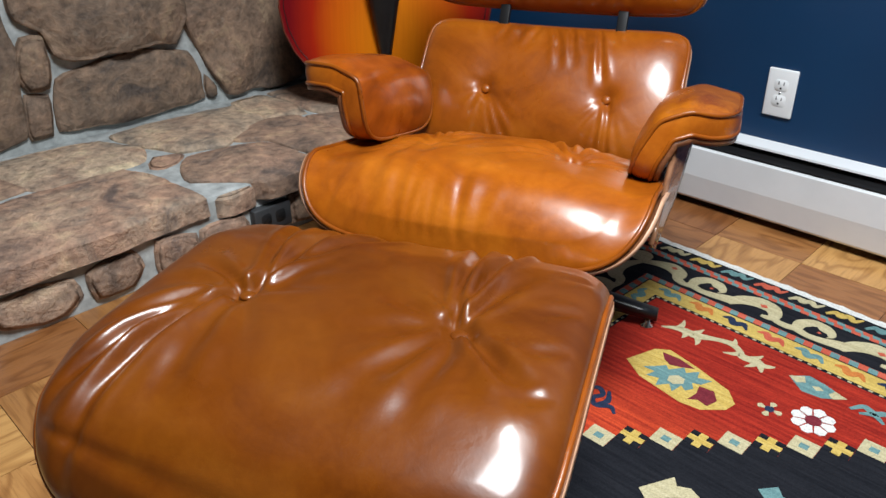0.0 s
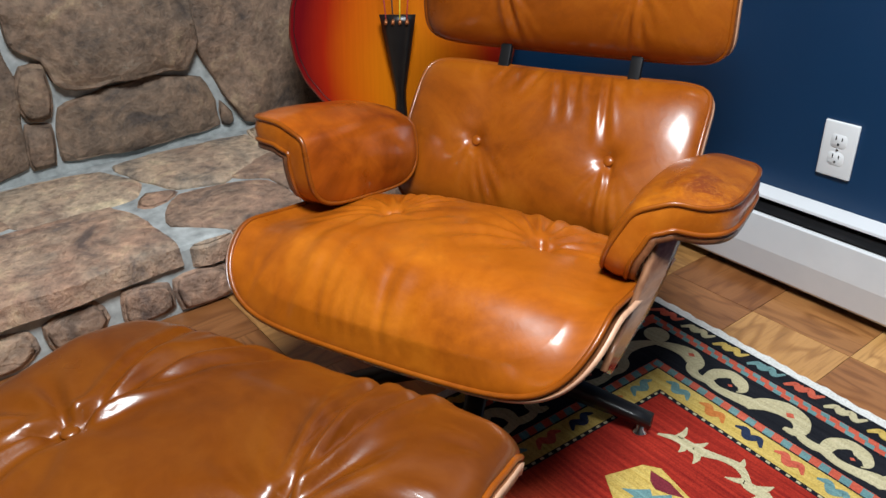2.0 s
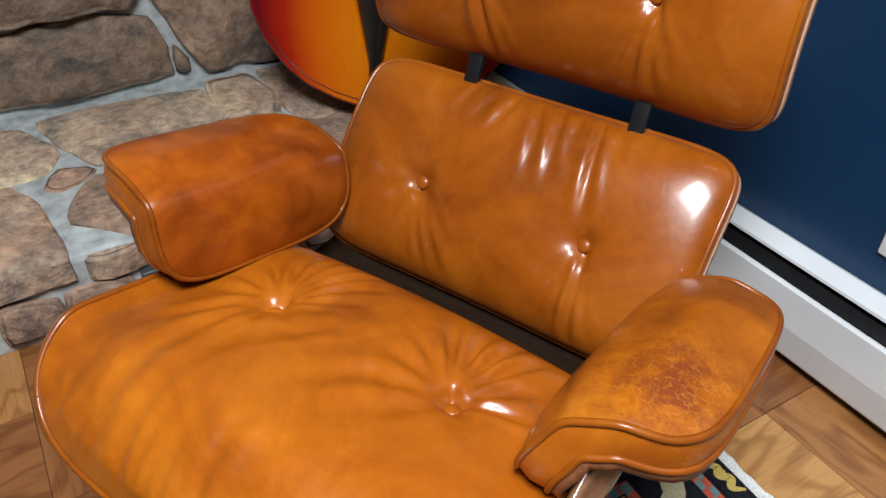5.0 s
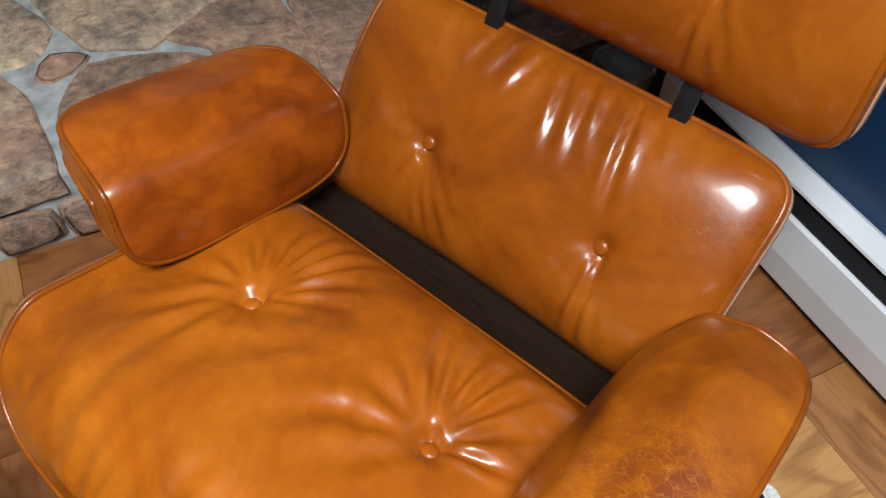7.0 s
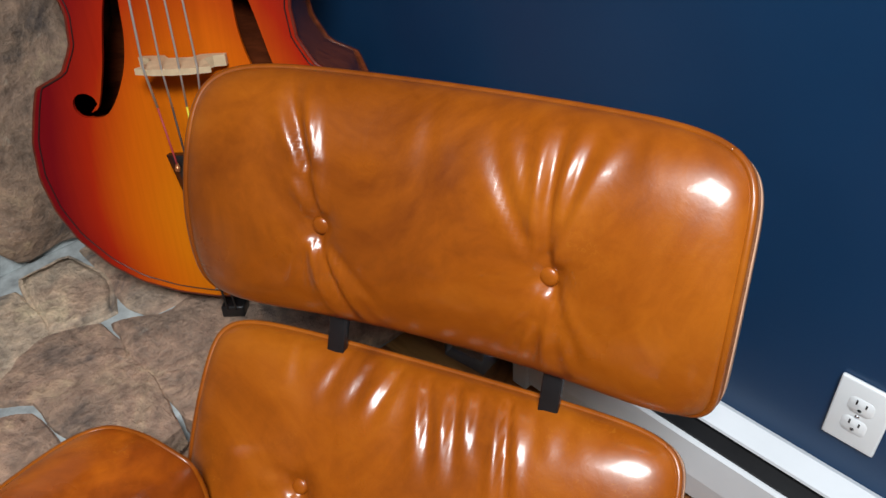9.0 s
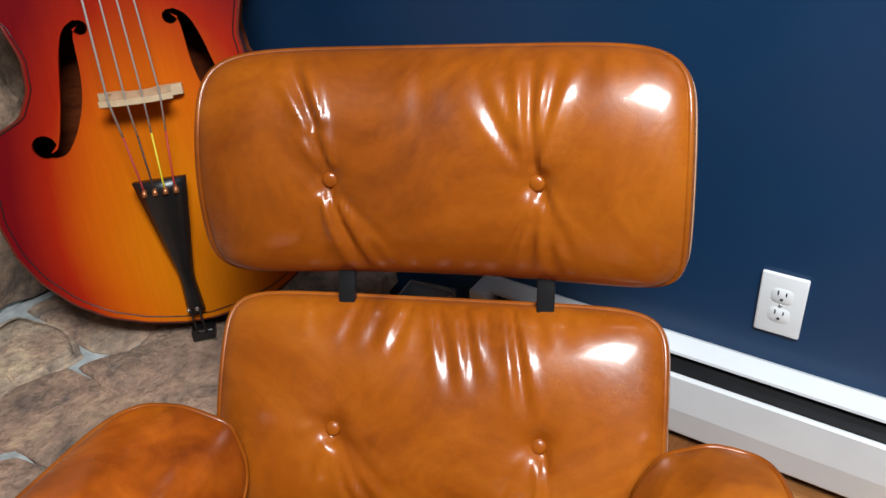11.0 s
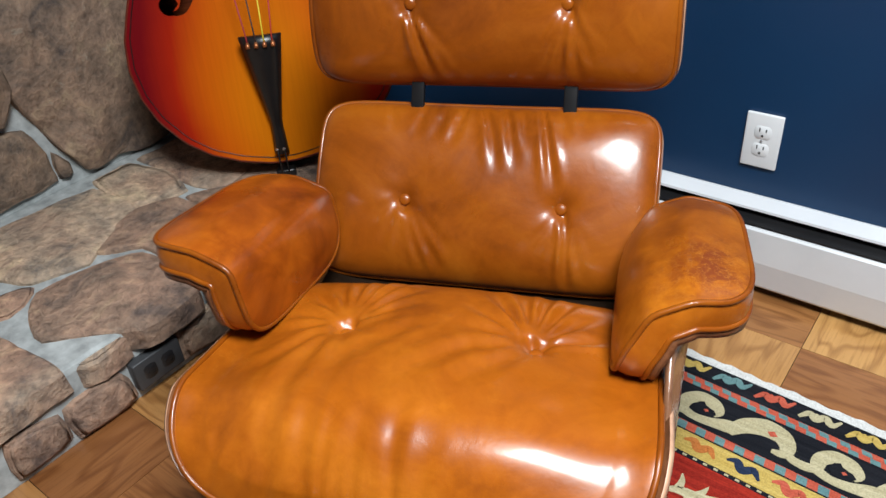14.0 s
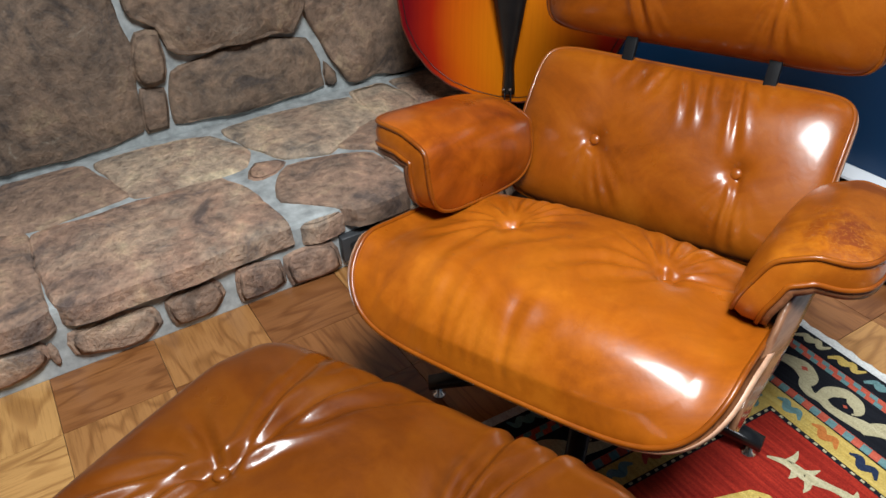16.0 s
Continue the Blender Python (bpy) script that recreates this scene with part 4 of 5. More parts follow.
def f_hole(side):
    """Outline of one f-hole: a curved slot that swells in the middle, with a round eye at each end."""
    c = [(0.086, 0.520), (0.108, 0.505), (0.116, 0.47), (0.122, 0.43), (0.132, 0.385), (0.150, 0.338), (0.168, 0.305), (0.192, 0.300)]
    cs = np.array(c)
    tt = np.linspace(0, len(c) - 1, 34)
    p = np.stack([np.interp(tt, range(len(c)), cs[:, k]) for k in (0, 1)], 1)
    for _ in range(3):
        p[1:-1] = (p[:-2] + 2 * p[1:-1] + p[2:]) / 4
    d = np.gradient(p, axis=0)
    d /= np.linalg.norm(d, axis=1)[:, None]
    nrm = np.stack([-d[:, 1], d[:, 0]], 1)
    w = 0.005 + 0.013 * np.sin(np.linspace(0, math.pi, len(p))) ** 1.5
    left, right = p + nrm * w[:, None], p - nrm * w[:, None]
    def eye(centre, r, a0):
        return [(centre[0] + r * math.cos(a0 + g), centre[1] + r * math.sin(a0 + g)) for g in np.linspace(0, 1.55 * math.pi, 14)]
    e0 = eye((p[0][0] + 0.000, p[0][1] - 0.012), 0.0125, radians(75))
    e1 = eye((p[-1][0] + 0.004, p[-1][1] + 0.018), 0.021, radians(-105))
    ring = list(map(tuple, right[1:-1])) + e1 + list(map(tuple, left[1:-1][::-1])) + e0
    return [(side * (x - 0.012), z - 0.0) for x, z in ring]


PLATE_Y = 0.052
tilt_in = 0.10
top = flat_cut([outline, f_hole(1), f_hole(-1)], 0.007)
for v in top.vertices:
    v.co.y += PLATE_Y + (v.co.z) * tilt_in * 0.5
top_plate = part("top_plate", top, SUNBURST, bass, "glossy sunburst front with two f-holes", smooth=False)


def plate_at(x, z):
    return PLATE_Y + z * tilt_in * 0.5 - 0.0035


def loop_ring(off_y, scale=1.0):
    return [(x * scale, plate_at(0, z) + off_y, (z - 0.45) * (1 - (1 - scale) * 0.5) + 0.45) for x, z in outline]


n = len(outline)
r0, r1 = loop_ring(0.006, 0.975), loop_ring(0.165, 0.975)
part("ribs", mesh_from(r0 + r1, [(i, (i + 1) % n, n + (i + 1) % n, n + i) for i in range(n)]), RIB_WOOD, bass)
part("back_plate", mesh_from(loop_ring(0.165, 1.0) + loop_ring(0.172, 1.0), [tuple(range(n)), tuple(range(2 * n - 1, n - 1, -1))] + [(i, (i + 1) % n, n + (i + 1) % n, n + i) for i in range(n)]),
     RIB_WOOD, bass, smooth=False)
rim = [(x * 0.962, plate_at(0, z) - 0.0006, (z - 0.45) * 0.975 + 0.45) for x, z in outline]
part("purfling", tube(rim, 0.0011, True, 5), EBONY, bass)
part("edge_binding", tube([(x, plate_at(0, z) + 0.0035, z) for x, z in outline], 0.0042, True, 6), wood("bass_edge", (0.16, 0.018, 0.006), (0.10, 0.010, 0.005)), bass)

# tailpiece, pin, bridge, strings
BZ = 0.393
bm = bmesh.new()
rows = []
for t in np.linspace(0, 1, 14):
    z = 0.245 - 0.275 * t
    w = 0.047 - 0.034 * min(1.0, t / 0.72) if t < 0.72 else 0.013 + 0.004 * (t - 0.72) / 0.28
    y = 0.006 + 0.018 * t
    rows.append([bm.verts.new((a * w, y + 0.010 * abs(a) ** 2 - (0.004 if abs(a) < 0.9 else 0), z)) for a in (-1, -0.5, 0, 0.5, 1)] +
                [bm.verts.new((a * w * 0.95, y + 0.020, z)) for a in (1, 0, -1)])
for a, b in zip(rows, rows[1:]):
    for k in range(8):
        bm.faces.new((a[k], a[(k + 1) % 8], b[(k + 1) % 8], b[k]))
bm.faces.new(rows[0][::-1])
bm.faces.new(rows[-1])
tail = part("tailpiece", bm, EBONY, bass, "black tailpiece")
part("tail_wire", tube([(-0.008, 0.02, -0.02), (-0.008, 0.035, -0.08), (-0.008, 0.06, -0.092)], 0.002, False, 6), EBONY, bass)
part("tail_wire", tube([(0.008, 0.02, -0.02), (0.008, 0.035, -0.08), (0.008, 0.06, -0.092)], 0.002, False, 6), EBONY, bass)
for sx in (-0.008, 0.008):
    part("ferrule", tube([(sx, 0.012, -0.012), (sx, 0.004, -0.012)], 0.0035, False, 8), CHROME, tail)
part("saddle", boxed(-0.022, 0.022, 0.035, 0.07, -0.098, -0.074, 0.004), EBONY, bass)
part("endpin", tube([(0, 0.11, -0.075), (0, 0.10, -0.10), (0, 0.095, -0.13)], [0.016, 0.014, 0.006], False, 12), EBONY, bass)
bm = bmesh.new()
prof = [(-0.070, 0.062), (-0.070, 0.052), (-0.052, 0.048), (-0.042, 0.034), (-0.052, 0.020), (-0.060, 0.004), (-0.030, -0.004), (0.0, -0.006), (0.030, -0.004), (0.060, 0.004), (0.052, 0.020), (0.042, 0.034), (0.052, 0.048), (0.070, 0.052), (0.070, 0.062), (0.030, 0.060), (0.018, 0.044), (-0.018, 0.044), (-0.030, 0.060)]
fa = [bm.verts.new((x, y, BZ + 0.006 - 0.004 * (y < 0.03))) for x, y in prof]
fb = [bm.verts.new((x, y, BZ - 0.008 - 0.004 * (y > 0.03))) for x, y in prof]
for i in range(len(prof)):
    j = (i + 1) % len(prof)
    bm.faces.new((fa[i], fa[j], fb[j], fb[i]))
bm.faces.new(fa)
bm.faces.new(fb[::-1])
bmesh.ops.triangulate(bm, faces=bm.faces)
part("bridge", bm, MAPLE, bass, "pale unvarnished bridge", smooth=False)
silk = [plain("silk_" + nm, c, 0.6, 0, 0.1, 60, 0) for nm, c in (("red", (0.35, 0.03, 0.03)), ("black", (0.04, 0.02, 0.015)), ("yellow", (0.70, 0.55, 0.03)), ("crimson", (0.42, 0.03, 0.02)))]
for k in range(4):
    xb, xt = -0.042 + 0.028 * k, -0.027 + 0.018 * k
    xn = -0.018 + 0.012 * k
    s = part("string", tube([(xt + (xb - xt) * 0.55, -0.001, 0.245 + 0.55 * 0.16), (xb, -0.004, BZ + 0.004), (xb + (xn - xb) * 1.0, 0.02, BZ + 1.02)], 0.0016 + 0.0003 * (k == 0), False, 6), STRING, bass)
    part("string_winding", tube([(xt, 0.004, 0.225), (xt, 0.0, 0.245), (xt + (xb - xt) * 0.55, -0.001, 0.245 + 0.55 * 0.16)], 0.0017, False, 6), silk[k], s, "coloured silk winding")
    part("string_ball", tube([(xt, -0.001, 0.222), (xt, 0.002, 0.228), (xt, 0.004, 0.236)], [0.0045, 0.005, 0.002], False, 8), plain("copper_ball", (0.45, 0.16, 0.06), 0.35, 0.6), s)
part("fingerboard", tube([(0, 0.03, 0.66), (0, 0.035, 0.9), (0, 0.04, 1.5)], [0.042, 0.038, 0.024], False, 12), EBONY, bass)
part("neck", tube([(0, 0.075, 1.0), (0, 0.06, 1.1), (0, 0.06, 1.5)], [0.03, 0.024, 0.020], False, 12), RIB_WOOD, bass)

# ---- clear plastic box on the floor behind the chair ----
def clear_plastic():
    m, nt, b = mat_base("clear_plastic")
    b.inputs["Base Color"].default_value = (0.85, 0.9, 0.93, 1)
    b.inputs["Transmission Weight"].default_value, b.inputs["Roughness"].default_value, b.inputs["IOR"].default_value = 0.92, 0.08, 1.35
    nn = noise_node(nt, 30, 3, 0.6, coords(nt))
    bump(nt, b, nn.outputs[0], 0.5, 0.004)
    return m


CLEAR = clear_plastic()
case = tagged(empty("plastic_box", pose(-1.365, 1.735, 0, 0, 0, 8)), "small clear plastic box on the floor by the wall", "box")
part("body", boxed(-0.05, 0.05, -0.03, 0.03, 0.0, 0.135, 0.004), CLEAR, case)
part("lid", boxed(-0.054, 0.054, -0.034, 0.034, 0.136, 0.158, 0.004), CLEAR, case)

# ---- rug ----
from mathutils.geometry import tessellate_polygon


def wool(name, a, b_, stripes=0.0):
    m, nt, b = mat_base(name)
    v = coords(nt)
    n1 = noise_node(nt, 1.0, 5, 0.65, coords(nt, "Object", (7, 150, 1), (0, 0, -12)), 0.2)
    n2 = noise_node(nt, 380.0, 2, 0.6, v)
    col = ramp(nt, n1.outputs[0], (0.3, a), (0.7, b_)).outputs[0]
    col = mix(nt, 0.55, col, ramp(nt, n2.outputs[0], (0.3, (0.45, 0.45, 0.45)), (0.6, (1.05, 1.05, 1.05))).outputs[0], "MULTIPLY")
    link(nt, col, b.inputs["Base Color"])
    b.inputs["Roughness"].default_value = 0.95
    b.inputs["Specular IOR Level"].default_value = 0.1
    bump(nt, b, n2.outputs[0], 0.8, 0.002)
    return m


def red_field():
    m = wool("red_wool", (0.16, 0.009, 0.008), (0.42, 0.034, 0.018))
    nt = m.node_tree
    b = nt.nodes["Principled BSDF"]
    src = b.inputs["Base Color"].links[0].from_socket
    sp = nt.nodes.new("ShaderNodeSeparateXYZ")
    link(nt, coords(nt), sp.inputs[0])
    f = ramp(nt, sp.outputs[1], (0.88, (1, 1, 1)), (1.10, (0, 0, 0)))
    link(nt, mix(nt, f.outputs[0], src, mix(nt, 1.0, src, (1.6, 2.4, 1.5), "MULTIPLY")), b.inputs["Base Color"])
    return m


WOOL = {"white": wool("white_wool", (0.60, 0.60, 0.57), (0.74, 0.74, 0.71)), "black": wool("navy_black_wool", (0.006, 0.007, 0.010), (0.018, 0.019, 0.024)), "cream": wool("cream_wool", (0.40, 0.35, 0.20), (0.56, 0.50, 0.32)),
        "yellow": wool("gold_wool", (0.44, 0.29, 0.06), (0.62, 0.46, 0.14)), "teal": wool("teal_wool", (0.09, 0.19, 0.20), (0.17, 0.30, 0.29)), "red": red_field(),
        "salmon": wool("salmon_wool", (0.42, 0.07, 0.04), (0.58, 0.13, 0.08)), "maroon": wool("maroon_wool", (0.13, 0.016, 0.026), (0.20, 0.03, 0.04)), "navy": wool("navy_wool", (0.014, 0.022, 0.05), (0.03, 0.045, 0.09)),
        "orange": wool("orange_wool", (0.46, 0.13, 0.03), (0.58, 0.22, 0.06))}
rug = tagged(empty("rug", Matrix.Identity(4)), "wool rug with a red field, black medallion and figured border", "rug")
TH = radians(-2.6)


def uv(u, v):
    return (-0.900 + u * math.cos(TH) + v * math.sin(TH), 1.517 + u * math.sin(TH) - v * math.cos(TH))


def slab(polys, z0, z1):
    """Flat woven areas with a small pile height."""
    bm = bmesh.new()
    for step, poly in enumerate(polys):
        poly = orient(poly)
        z1 = z1 + 0.000004
        lo = [bm.verts.new((x, y, z0)) for x, y in poly]
        hi = [bm.verts.new((x, y, z1)) for x, y in poly]
        k = len(poly)
        if k > 4:
            for tri in tessellate_polygon([[Vector((x, y, 0)) for x, y in poly]]):
                bm.faces.new([hi[i] for i in tri])
        else:
            bm.faces.new(hi)
        for i in range(k):
            bm.faces.new((lo[i], lo[(i + 1) % k], hi[(i + 1) % k], hi[i]))
    return bm


def rect(u0, u1, v0, v1):
    return [uv(u0, v0), uv(u1, v0), uv(u1, v1), uv(u0, v1)]


RU, RV = 1.55, 2.25
LV = [0.0100]


def band(name, colour, polys, z, label=""):
    return part(name, slab(polys, 0.001, z), WOOL[colour], rug, label, smooth=False)


def figures(name, colour, items, z, label=""):
    """One part for each woven figure: an outline, or the strips of one ribbon."""
    for k, it in enumerate(items):
        band(name, colour, it if isinstance(it[0][0], (list, tuple)) else [it], z + 0.00002 * (k % 7), label)


edge = []
for k in range(121):
    edge.append(uv(RU * k / 120, 0.002 * math.sin(k * 2.1) + 0.0015 * math.sin(k * 0.73)))
band("selvage", "white", [edge + [uv(RU, RV), uv(0, RV)]], 0.0090, "white selvage edge")
band("outer_guard", "black", [rect(0.019, RU - 0.019, 0.019, RV - 0.019)], 0.0096)
band("inner_check_ground", "salmon", [rect(0.062, RU - 0.062, 0.061, RV - 0.061)], 0.0100)
band("main_border", "black", [rect(0.086, RU - 0.086, 0.086, RV - 0.086)], 0.0104)
band("check_ground", "salmon", [rect(0.172, RU - 0.172, 0.172, RV - 0.172)], 0.0108)
band("gold_guard", "yellow", [rect(0.193, RU - 0.193, 0.193, RV - 0.193)], 0.0112)
band("dark_line", "black", [rect(0.238, RU - 0.238, 0.238, RV - 0.238)], 0.0114)
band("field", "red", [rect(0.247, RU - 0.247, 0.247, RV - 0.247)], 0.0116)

ULEN, VLEN = 1.3, 1.2
teal, dark, teal2 = [], [], []
for k in range(int(ULEN / 0.034)):
    a = 0.07 + 0.034 * k
    teal += [[uv(a, 0.063), uv(a + 0.016, 0.063), uv(a + 0.021, 0.073), uv(a + 0.005, 0.073)], [uv(a + 0.017, 0.074), uv(a + 0.033, 0.074), uv(a + 0.036, 0.084), uv(a + 0.020, 0.084)]]
    dark += [[uv(a + 0.016, 0.063), uv(a + 0.019, 0.063), uv(a + 0.024, 0.073), uv(a + 0.021, 0.073)]]
    b_ = 0.175 + 0.034 * k
    teal2 += [[uv(b_, 0.174), uv(b_ + 0.017, 0.174), uv(b_ + 0.020, 0.190), uv(b_ + 0.003, 0.190)]]
for k in range(int(VLEN / 0.034)):
    a = 0.09 + 0.034 * k
    teal += [[uv(0.063, a), uv(0.063, a + 0.016), uv(0.073, a + 0.021), uv(0.073, a + 0.005)], [uv(0.074, a + 0.017), uv(0.074, a + 0.033), uv(0.084, a + 0.036), uv(0.084, a + 0.020)]]
    b_ = 0.195 + 0.034 * k
    teal2 += [[uv(0.174, b_), uv(0.174, b_ + 0.017), uv(0.190, b_ + 0.020), uv(0.190, b_ + 0.003)]]
tagged(band("check_stripe", "teal", teal, 0.0103), kind="stuff")
tagged(band("check_stripe", "teal", teal2, 0.0111), kind="stuff")
lines = [rect(0.060, ULEN, 0.0595, 0.0620), rect(0.0595, 0.0620, 0.060, VLEN), rect(0.086, ULEN, 0.0845, 0.0865), rect(0.0845, 0.0865, 0.086, VLEN)]
band("check_outline", "black", lines, 0.0105)
band("check_outline", "black", [rect(0.170, ULEN, 0.1695, 0.1725), rect(0.1695, 0.1725, 0.17, VLEN), rect(0.191, ULEN, 0.1905, 0.1935), rect(0.1905, 0.1935, 0.19, VLEN)], 0.0114)


def ribbon(points, widths):
    """A tapered curved band as one outline."""
    p = np.array(points, float)
    tt = np.linspace(0, len(p) - 1, len(p) * 5)
    q = np.stack([np.interp(tt, range(len(p)), p[:, k]) for k in (0, 1)], 1)
    for _ in range(4):
        q[1:-1] = (q[:-2] + 2 * q[1:-1] + q[2:]) / 4
    w = np.interp(tt, np.linspace(0, len(p) - 1, len(widths)), widths)
    d = np.gradient(q, axis=0)
    d /= np.linalg.norm(d, axis=1)[:, None] + 1e-9
    nn = np.stack([-d[:, 1], d[:, 0]], 1)
    left, right = q + nn * w[:, None] / 2, q - nn * w[:, None] / 2
    return [tuple(a) for a in left] + [tuple(a) for a in right[::-1]]


def strips(points, widths, turn):
    """The same band cut in short quads, so that tight curls stay clean."""
    r = ribbon(points, widths)
    h = len(r) // 2
    left, right = r[:h], r[h:][::-1]
    return [[[turn(*left[i]), turn(*left[i + 1]), turn(*right[i + 1]), turn(*right[i])] for i in range(h - 1)]]


def border_curls(turn, start, count):
    cream, heart, dot = [], [], []
    for k in range(count):
        o = start + 0.232 * k
        # curl round a dark heart
        cream += strips([(o - 0.055, 0.150), (o - 0.058, 0.122), (o - 0.040, 0.104), (o - 0.012, 0.107), (o + 0.004, 0.122), (o - 0.002, 0.135)], [0.020, 0.026, 0.027, 0.026, 0.020, 0.008], turn)
        cream += strips([(o - 0.055, 0.148), (o - 0.030, 0.156), (o + 0.000, 0.152), (o + 0.030, 0.142), (o + 0.046, 0.150)], [0.018, 0.016, 0.020, 0.030, 0.018], turn)
        heart += [[turn(o - 0.036, 0.118), turn(o - 0.028, 0.113), turn(o - 0.020, 0.122), turn(o - 0.006, 0.124), turn(o + 0.002, 0.132), turn(o - 0.010, 0.144), turn(o - 0.034, 0.142), turn(o - 0.042, 0.130)]]
        dot += [[turn(o - 0.022, 0.131), turn(o - 0.017, 0.127), turn(o - 0.012, 0.131), turn(o - 0.017, 0.135)]]
        # humped figure with a hooked end
        cream += strips([(o + 0.034, 0.150), (o + 0.050, 0.124), (o + 0.080, 0.108), (o + 0.112, 0.112), (o + 0.128, 0.132), (o + 0.124, 0.150), (o + 0.106, 0.152)], [0.022, 0.034, 0.040, 0.034, 0.026, 0.018, 0.008], turn)
        cream += strips([(o + 0.126, 0.142), (o + 0.142, 0.152), (o + 0.164, 0.152), (o + 0.178, 0.146)], [0.014, 0.016, 0.018, 0.018], turn)
        dot += [[turn(o + 0.086, 0.116), turn(o + 0.096, 0.110), turn(o + 0.104, 0.118), turn(o + 0.094, 0.124)]]
    return cream, heart, dot


cr, he, do = border_curls(uv, 0.325, 4)
c2, h2, d2 = border_curls(lambda a, b: uv(b, a), 0.325, 3)
# corner trefoil
ang = [2 * math.pi * k / 16 for k in range(16)]
corner = [[uv(0.118 + 0.026 * math.cos(g), 0.112 + 0.024 * math.sin(g)) for g in ang]]
corner += strips([(0.135, 0.135), (0.165, 0.118), (0.200, 0.110), (0.228, 0.125), (0.232, 0.146), (0.252, 0.156), (0.275, 0.152)], [0.012, 0.024, 0.036, 0.034, 0.022, 0.016, 0.014], uv)
corner += strips([(0.135, 0.135), (0.165, 0.118), (0.200, 0.110), (0.228, 0.125), (0.232, 0.146), (0.252, 0.156), (0.275, 0.152)], [0.012, 0.024, 0.036, 0.034, 0.022, 0.016, 0.014], lambda a, b: uv(b, a))
figures("border_scroll", "cream", cr + c2 + corner, 0.0112, "cream scrolling border figures")
figures("border_heart", "black", he + h2, 0.0116)
figures("border_dot", "salmon", do + d2 + [[uv(0.205 + a, 0.112 + b) for a, b in ((-0.008, 0), (0, -0.006), (0.008, 0), (0, 0.006))]], 0.0118)

# zigzag figures of the outer and the gold guard
zig = {"salmon": [], "yellow": [], "teal": [], "cream": []}
order = ["salmon", "cream", "yellow", "teal"]
for k in range(16):
    o = 0.05 + 0.078 * k
    for turn in (uv, lambda a, b: uv(b, a)):
        col = order[k % 4]
        zig[col] += strips([(o, 0.050), (o + 0.014, 0.030), (o + 0.026, 0.046), (o + 0.038, 0.026), (o + 0.052, 0.044), (o + 0.064, 0.024)], [0.006, 0.013, 0.012, 0.014, 0.012, 0.004], turn)
        zig[col] += [[turn(o + 0.024 + a, 0.037 + b) for a, b in ((-0.014, 0.0), (0, -0.010), (0.016, 0.0), (0, 0.009))]]
for col, polys in zig.items():
    figures("guard_figure", col, polys, 0.0104)
blot = {"teal": [], "orange": [], "navy": [], "salmon": []}
for k in range(14):
    o = 0.23 + 0.075 * k
    for turn in (uv, lambda a, b: uv(b, a)):
        col = ("teal", "orange", "navy", "salmon")[k % 4]
        blot[col] += strips([(o, 0.212), (o + 0.016, 0.204), (o + 0.028, 0.222), (o + 0.044, 0.206), (o + 0.058, 0.224)], [0.004, 0.014, 0.016, 0.014, 0.004], turn)
for col, polys in blot.items():
    figures("gold_guard_figure", col, polys, 0.0117)
tagged(band("dot_line", "cream", [rect(0.245 + 0.018 * k, 0.252 + 0.018 * k, 0.2405, 0.2445) for k in range(56)] + [[uv(0.2405, 0.25 + 0.018 * k), uv(0.2445, 0.25 + 0.018 * k), uv(0.2445, 0.257 + 0.018 * k), uv(0.2405, 0.257 + 0.018 * k)] for k in range(40)], 0.0119), kind="stuff")

# black stepped medallion with its row of squares
P0, ST = Vector((-0.509, 0.824)), Vector((0.0418, 0.0338))
stair = []
for k in range(-7, 13):
    p = P0 + ST * k
    stair += [(p.x - 0.021, p.y - 0.017), (p.x + 0.021, p.y - 0.017)]
far = [(0.18, 1.2), (0.45, 1.0), (0.45, -0.4), (-0.75, -0.4), (-0.80, 0.55)]
band("medallion_ground", "black", [stair + far], 0.0120, "navy black stepped medallion")
sq_c, sq_d, ye, yd = [], [], [], []
for k in range(-7, 13):
    p = P0 + ST * k
    q = lambda a, b: (p.x + a * 0.0205, p.y + b * 0.0180)
    if k % 2 == 0:
        sq_c.append([q(-1, -1), q(1, -1), q(1, 1), q(-1, 1)])
        sq_d.append([q(-0.35, -0.35), q(0.35, -0.35), q(0.35, 0.35), q(-0.35, 0.35)])
    else:
        yd.append([q(-1, -1), q(1, -1), q(1, 1), q(-1, 1)])
        ye.append([[q(a - 0.33, b - 0.33), q(a + 0.33, b - 0.33), q(a + 0.33, b + 0.33), q(a - 0.33, b + 0.33)] for a, b in ((-0.66, 0), (0.66, 0), (0, 0), (0, 0.66), (0, -0.66))])
figures("step_square", "cream", sq_c, 0.0124)
figures("step_square_heart", "teal", sq_d, 0.0127)
figures("step_ground", "black", yd, 0.0123)
figures("step_cross", "yellow", ye, 0.0126)

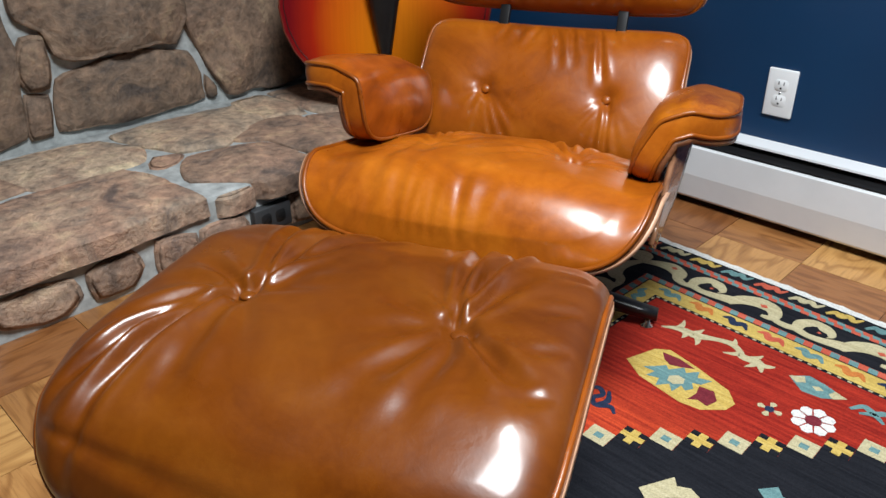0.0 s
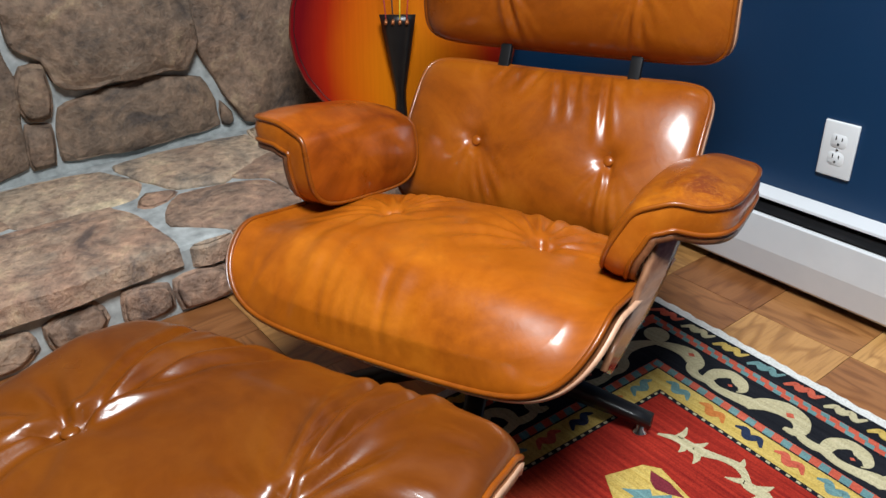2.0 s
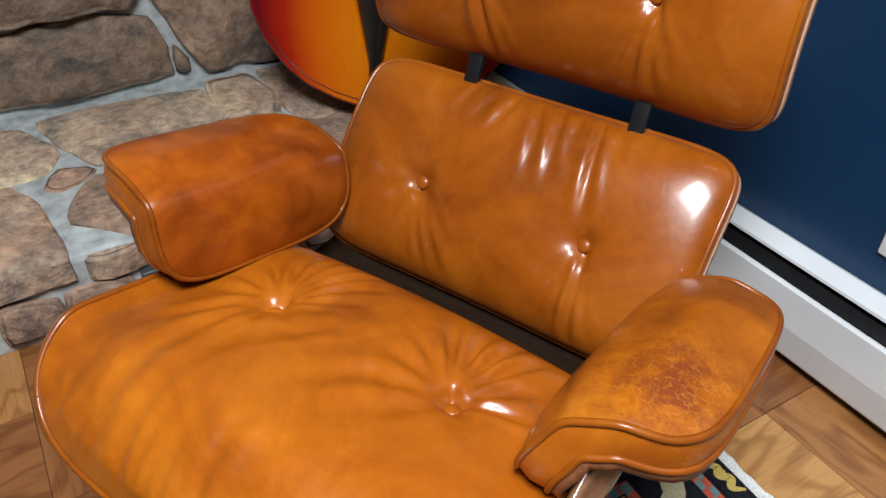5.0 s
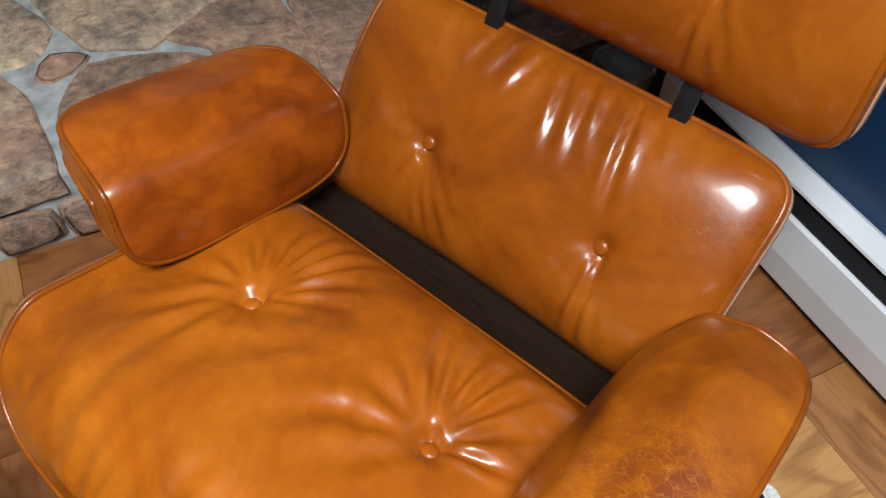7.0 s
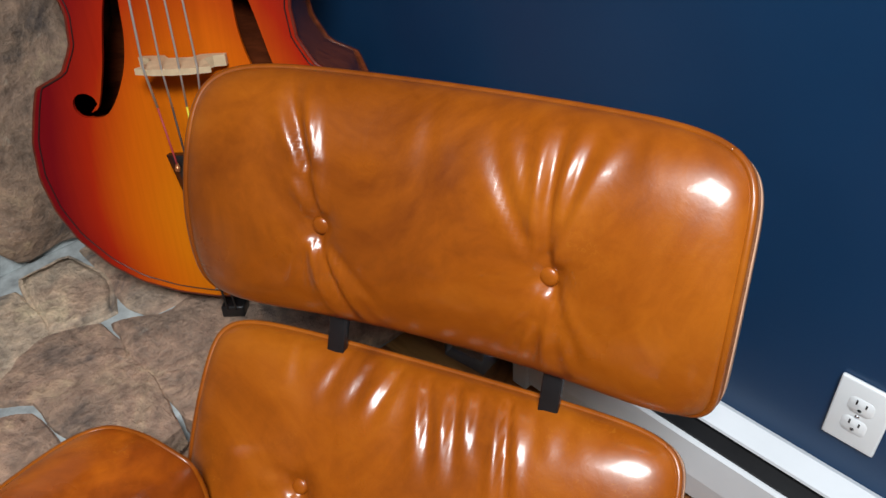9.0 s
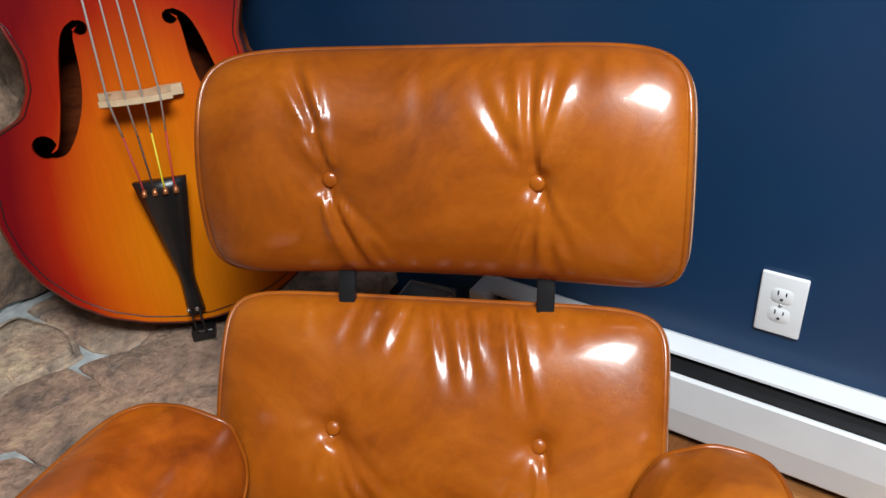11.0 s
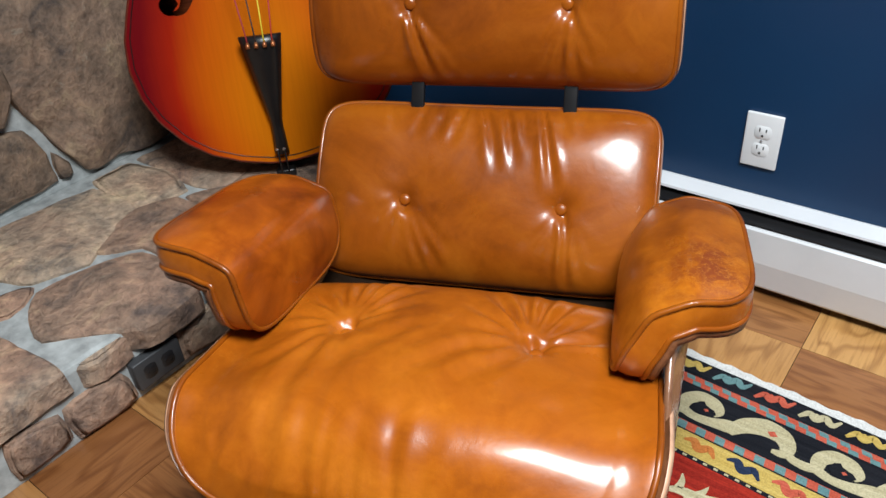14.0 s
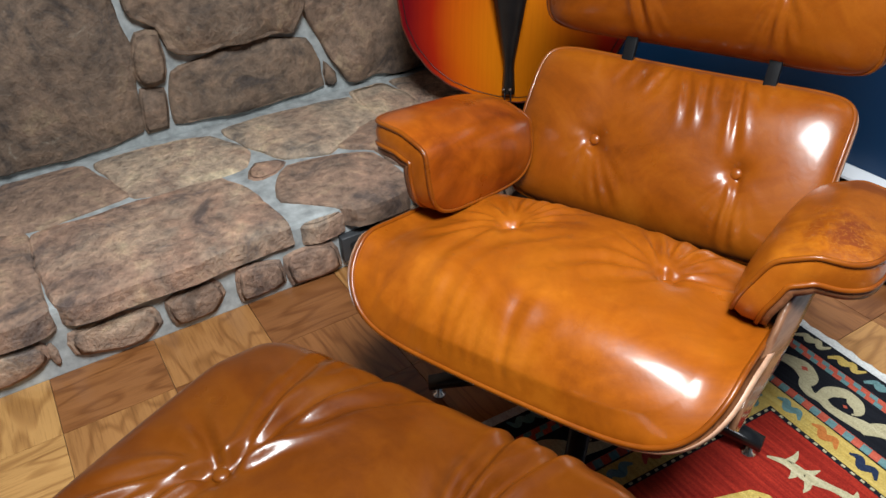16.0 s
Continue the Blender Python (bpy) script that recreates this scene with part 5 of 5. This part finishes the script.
# field figures
M0 = Vector((-0.487, 1.045))
oct_ = [(-0.104, -0.012), (-0.082, 0.052), (-0.058, 0.068), (0.010, 0.052), (0.078, 0.030), (0.102, 0.004), (0.098, -0.020), (0.066, -0.050), (0.030, -0.056), (-0.060, -0.040)]
mp = lambda pts: [(M0.x + a, M0.y + b) for a, b in pts]
band("octagon", "yellow", [mp(oct_)], 0.0121, "gold octagon")
leaf = [(-0.055, 0.002), (-0.040, 0.020), (-0.030, 0.012), (-0.012, 0.036), (-0.002, 0.024), (0.014, 0.044), (0.020, 0.026), (0.044, 0.034), (0.034, 0.012), (0.020, 0.006), (0.030, -0.008), (0.022, -0.022), (0.010, -0.014), (0.006, -0.040), (-0.008, -0.024), (-0.024, -0.044), (-0.030, -0.022), (-0.052, -0.030), (-0.046, -0.010), (-0.070, -0.012)]
band("octagon_leaf", "teal", [mp(leaf)], 0.0125)
figures("octagon_petal", "maroon", [mp([(-0.066, 0.052), (-0.030, 0.054), (0.004, 0.046), (-0.016, 0.034), (-0.036, 0.026), (-0.052, 0.034)]), mp([(0.034, 0.006), (0.060, 0.010), (0.076, -0.010), (0.070, -0.034), (0.050, -0.030), (0.036, -0.040), (0.040, -0.016)])], 0.0124)
band("octagon_heart", "cream", [mp([(-0.020, -0.004), (-0.008, 0.008), (0.006, 0.006), (0.010, -0.008), (-0.002, -0.020), (-0.016, -0.018)])], 0.0127)
same = lambda a, b: (a, b)
twig = strips([(-0.600, 1.172), (-0.570, 1.190), (-0.535, 1.188), (-0.500, 1.205), (-0.472, 1.212), (-0.450, 1.200), (-0.440, 1.184), (-0.405, 1.190), (-0.392, 1.164)], [0.004, 0.016, 0.022, 0.012, 0.016, 0.012, 0.018, 0.020, 0.004], same)
for x, y, dx, dy in ((-0.572, 1.192, -0.006, 0.030), (-0.545, 1.190, 0.012, 0.028), (-0.530, 1.186, 0.010, -0.026), (-0.555, 1.186, 0.004, -0.022), (-0.470, 1.210, -0.004, 0.020), (-0.445, 1.190, -0.026, -0.016), (-0.425, 1.190, 0.014, 0.024), (-0.410, 1.186, -0.012, -0.026), (-0.400, 1.184, 0.020, 0.012)):
    twig += strips([(x, y), (x + dx * 0.5 + 0.003, y + dy * 0.5), (x + dx, y + dy)], [0.014, 0.010, 0.002], same)
figures("twig_figure", "cream", twig, 0.0122, "cream branching figure")
band("diamond_figure", "teal", [[(-0.352, 1.190), (-0.325, 1.214), (-0.296, 1.208), (-0.252, 1.192), (-0.285, 1.166), (-0.318, 1.162)]], 0.0121)
figures("diamond_tip", "cream", [[(-0.352, 1.190), (-0.330, 1.206), (-0.322, 1.190), (-0.335, 1.180)], [(-0.252, 1.192), (-0.275, 1.200), (-0.280, 1.184), (-0.270, 1.176)], [(-0.300, 1.194), (-0.290, 1.188), (-0.300, 1.180), (-0.310, 1.187)]], 0.0124)


def rosette(name, x, y, r, n, colour, heart):
    pet = []
    for k in range(n):
        g = 2 * math.pi * k / n
        pet.append([(x + rr * math.cos(g + w), y + rr * math.sin(g + w)) for rr, w in ((r * 0.35, -0.25), (r * 0.85, -0.36), (r, -0.12), (r, 0.12), (r * 0.85, 0.36), (r * 0.35, 0.25))])
    figures(name, colour, pet, 0.0123)
    figures("rosette_heart", heart, [[(x + r * 0.38 * math.cos(g), y + r * 0.38 * math.sin(g)) for g in ang]], 0.0126)


rosette("flower_figure", -0.272, 1.098, 0.036, 8, "white", "maroon")
rosette("small_flower_figure", -0.337, 1.077, 0.021, 4, "cream", "navy")
figures("curl_figure", "teal", strips([(-0.240, 1.172), (-0.225, 1.196), (-0.205, 1.184), (-0.190, 1.200), (-0.172, 1.180)], [0.006, 0.012, 0.014, 0.012, 0.005], same) + strips([(-0.225, 1.170), (-0.205, 1.184), (-0.185, 1.168)], [0.005, 0.012, 0.005], same), 0.0122)
figures("knot_figure", "navy", strips([(-0.600, 0.905), (-0.580, 0.930), (-0.560, 0.915), (-0.575, 0.895), (-0.556, 0.880), (-0.535, 0.900), (-0.520, 0.885)], [0.006, 0.010, 0.010, 0.010, 0.010, 0.010, 0.005], same) + strips([(-0.560, 0.930), (-0.545, 0.905), (-0.560, 0.880)], [0.006, 0.012, 0.006], same), 0.0122)
band("animal_figure", "cream", [[(-0.400, 0.770), (-0.372, 0.826), (-0.360, 0.812), (-0.342, 0.822), (-0.318, 0.812), (-0.310, 0.786), (-0.325, 0.790), (-0.338, 0.800), (-0.360, 0.780), (-0.372, 0.752)]], 0.0123)
band("bird_figure", "teal", [[(-0.270, 0.890), (-0.250, 0.915), (-0.236, 0.900), (-0.218, 0.908), (-0.222, 0.880), (-0.205, 0.866), (-0.240, 0.868)]], 0.0123)

# ---- parquet blocks ----
PITCH, X0, Y0 = 0.2095, -1.350, 0.585


def block_mesh(seed):
    """One square of oak with slightly eased edges."""
    rg = random.Random(seed)
    bm = bmesh.new()
    n, h = 1, PITCH / 2 - 0.0003
    w = 2 * h / n
    for k in range(n):
        a, b = -h + k * w + 0.0001, -h + (k + 1) * w - 0.0001
        dz = rg.uniform(-0.0003, 0.0)
        lo = [bm.verts.new((x, y, -0.008)) for x, y in ((-h, a), (h, a), (h, b), (-h, b))]
        hi = [bm.verts.new((x * 0.997, y, dz)) for x, y in ((-h, a + 0.0003), (h, a + 0.0003), (h, b - 0.0003), (-h, b - 0.0003))]
        bm.faces.new(hi)
        for i in range(4):
            bm.faces.new((lo[i], lo[(i + 1) % 4], hi[(i + 1) % 4], hi[i]))
    me = bpy.data.meshes.new("parquet_block")
    bm.to_mesh(me)
    bm.free()
    me.materials.append(PARQUET)
    return me


BLOCKS = [block_mesh(k) for k in range(4)]
rb = random.Random(8)
for i in range(-1, 18):
    for j in range(-13, 6):
        x, y = X0 + (i + 0.5) * PITCH, Y0 + (j + 0.5) * PITCH
        if x > 2.35 or y > 1.80 or y < -2.3:
            continue
        ob = new("parquet_block", BLOCKS[rb.randrange(4)])
        ob.parent = floor
        ob.matrix_world = pose(x, y, rb.uniform(-0.0003, 0.0), 0, 0, 90 * ((i + j) % 2) + 180 * rb.randrange(2))
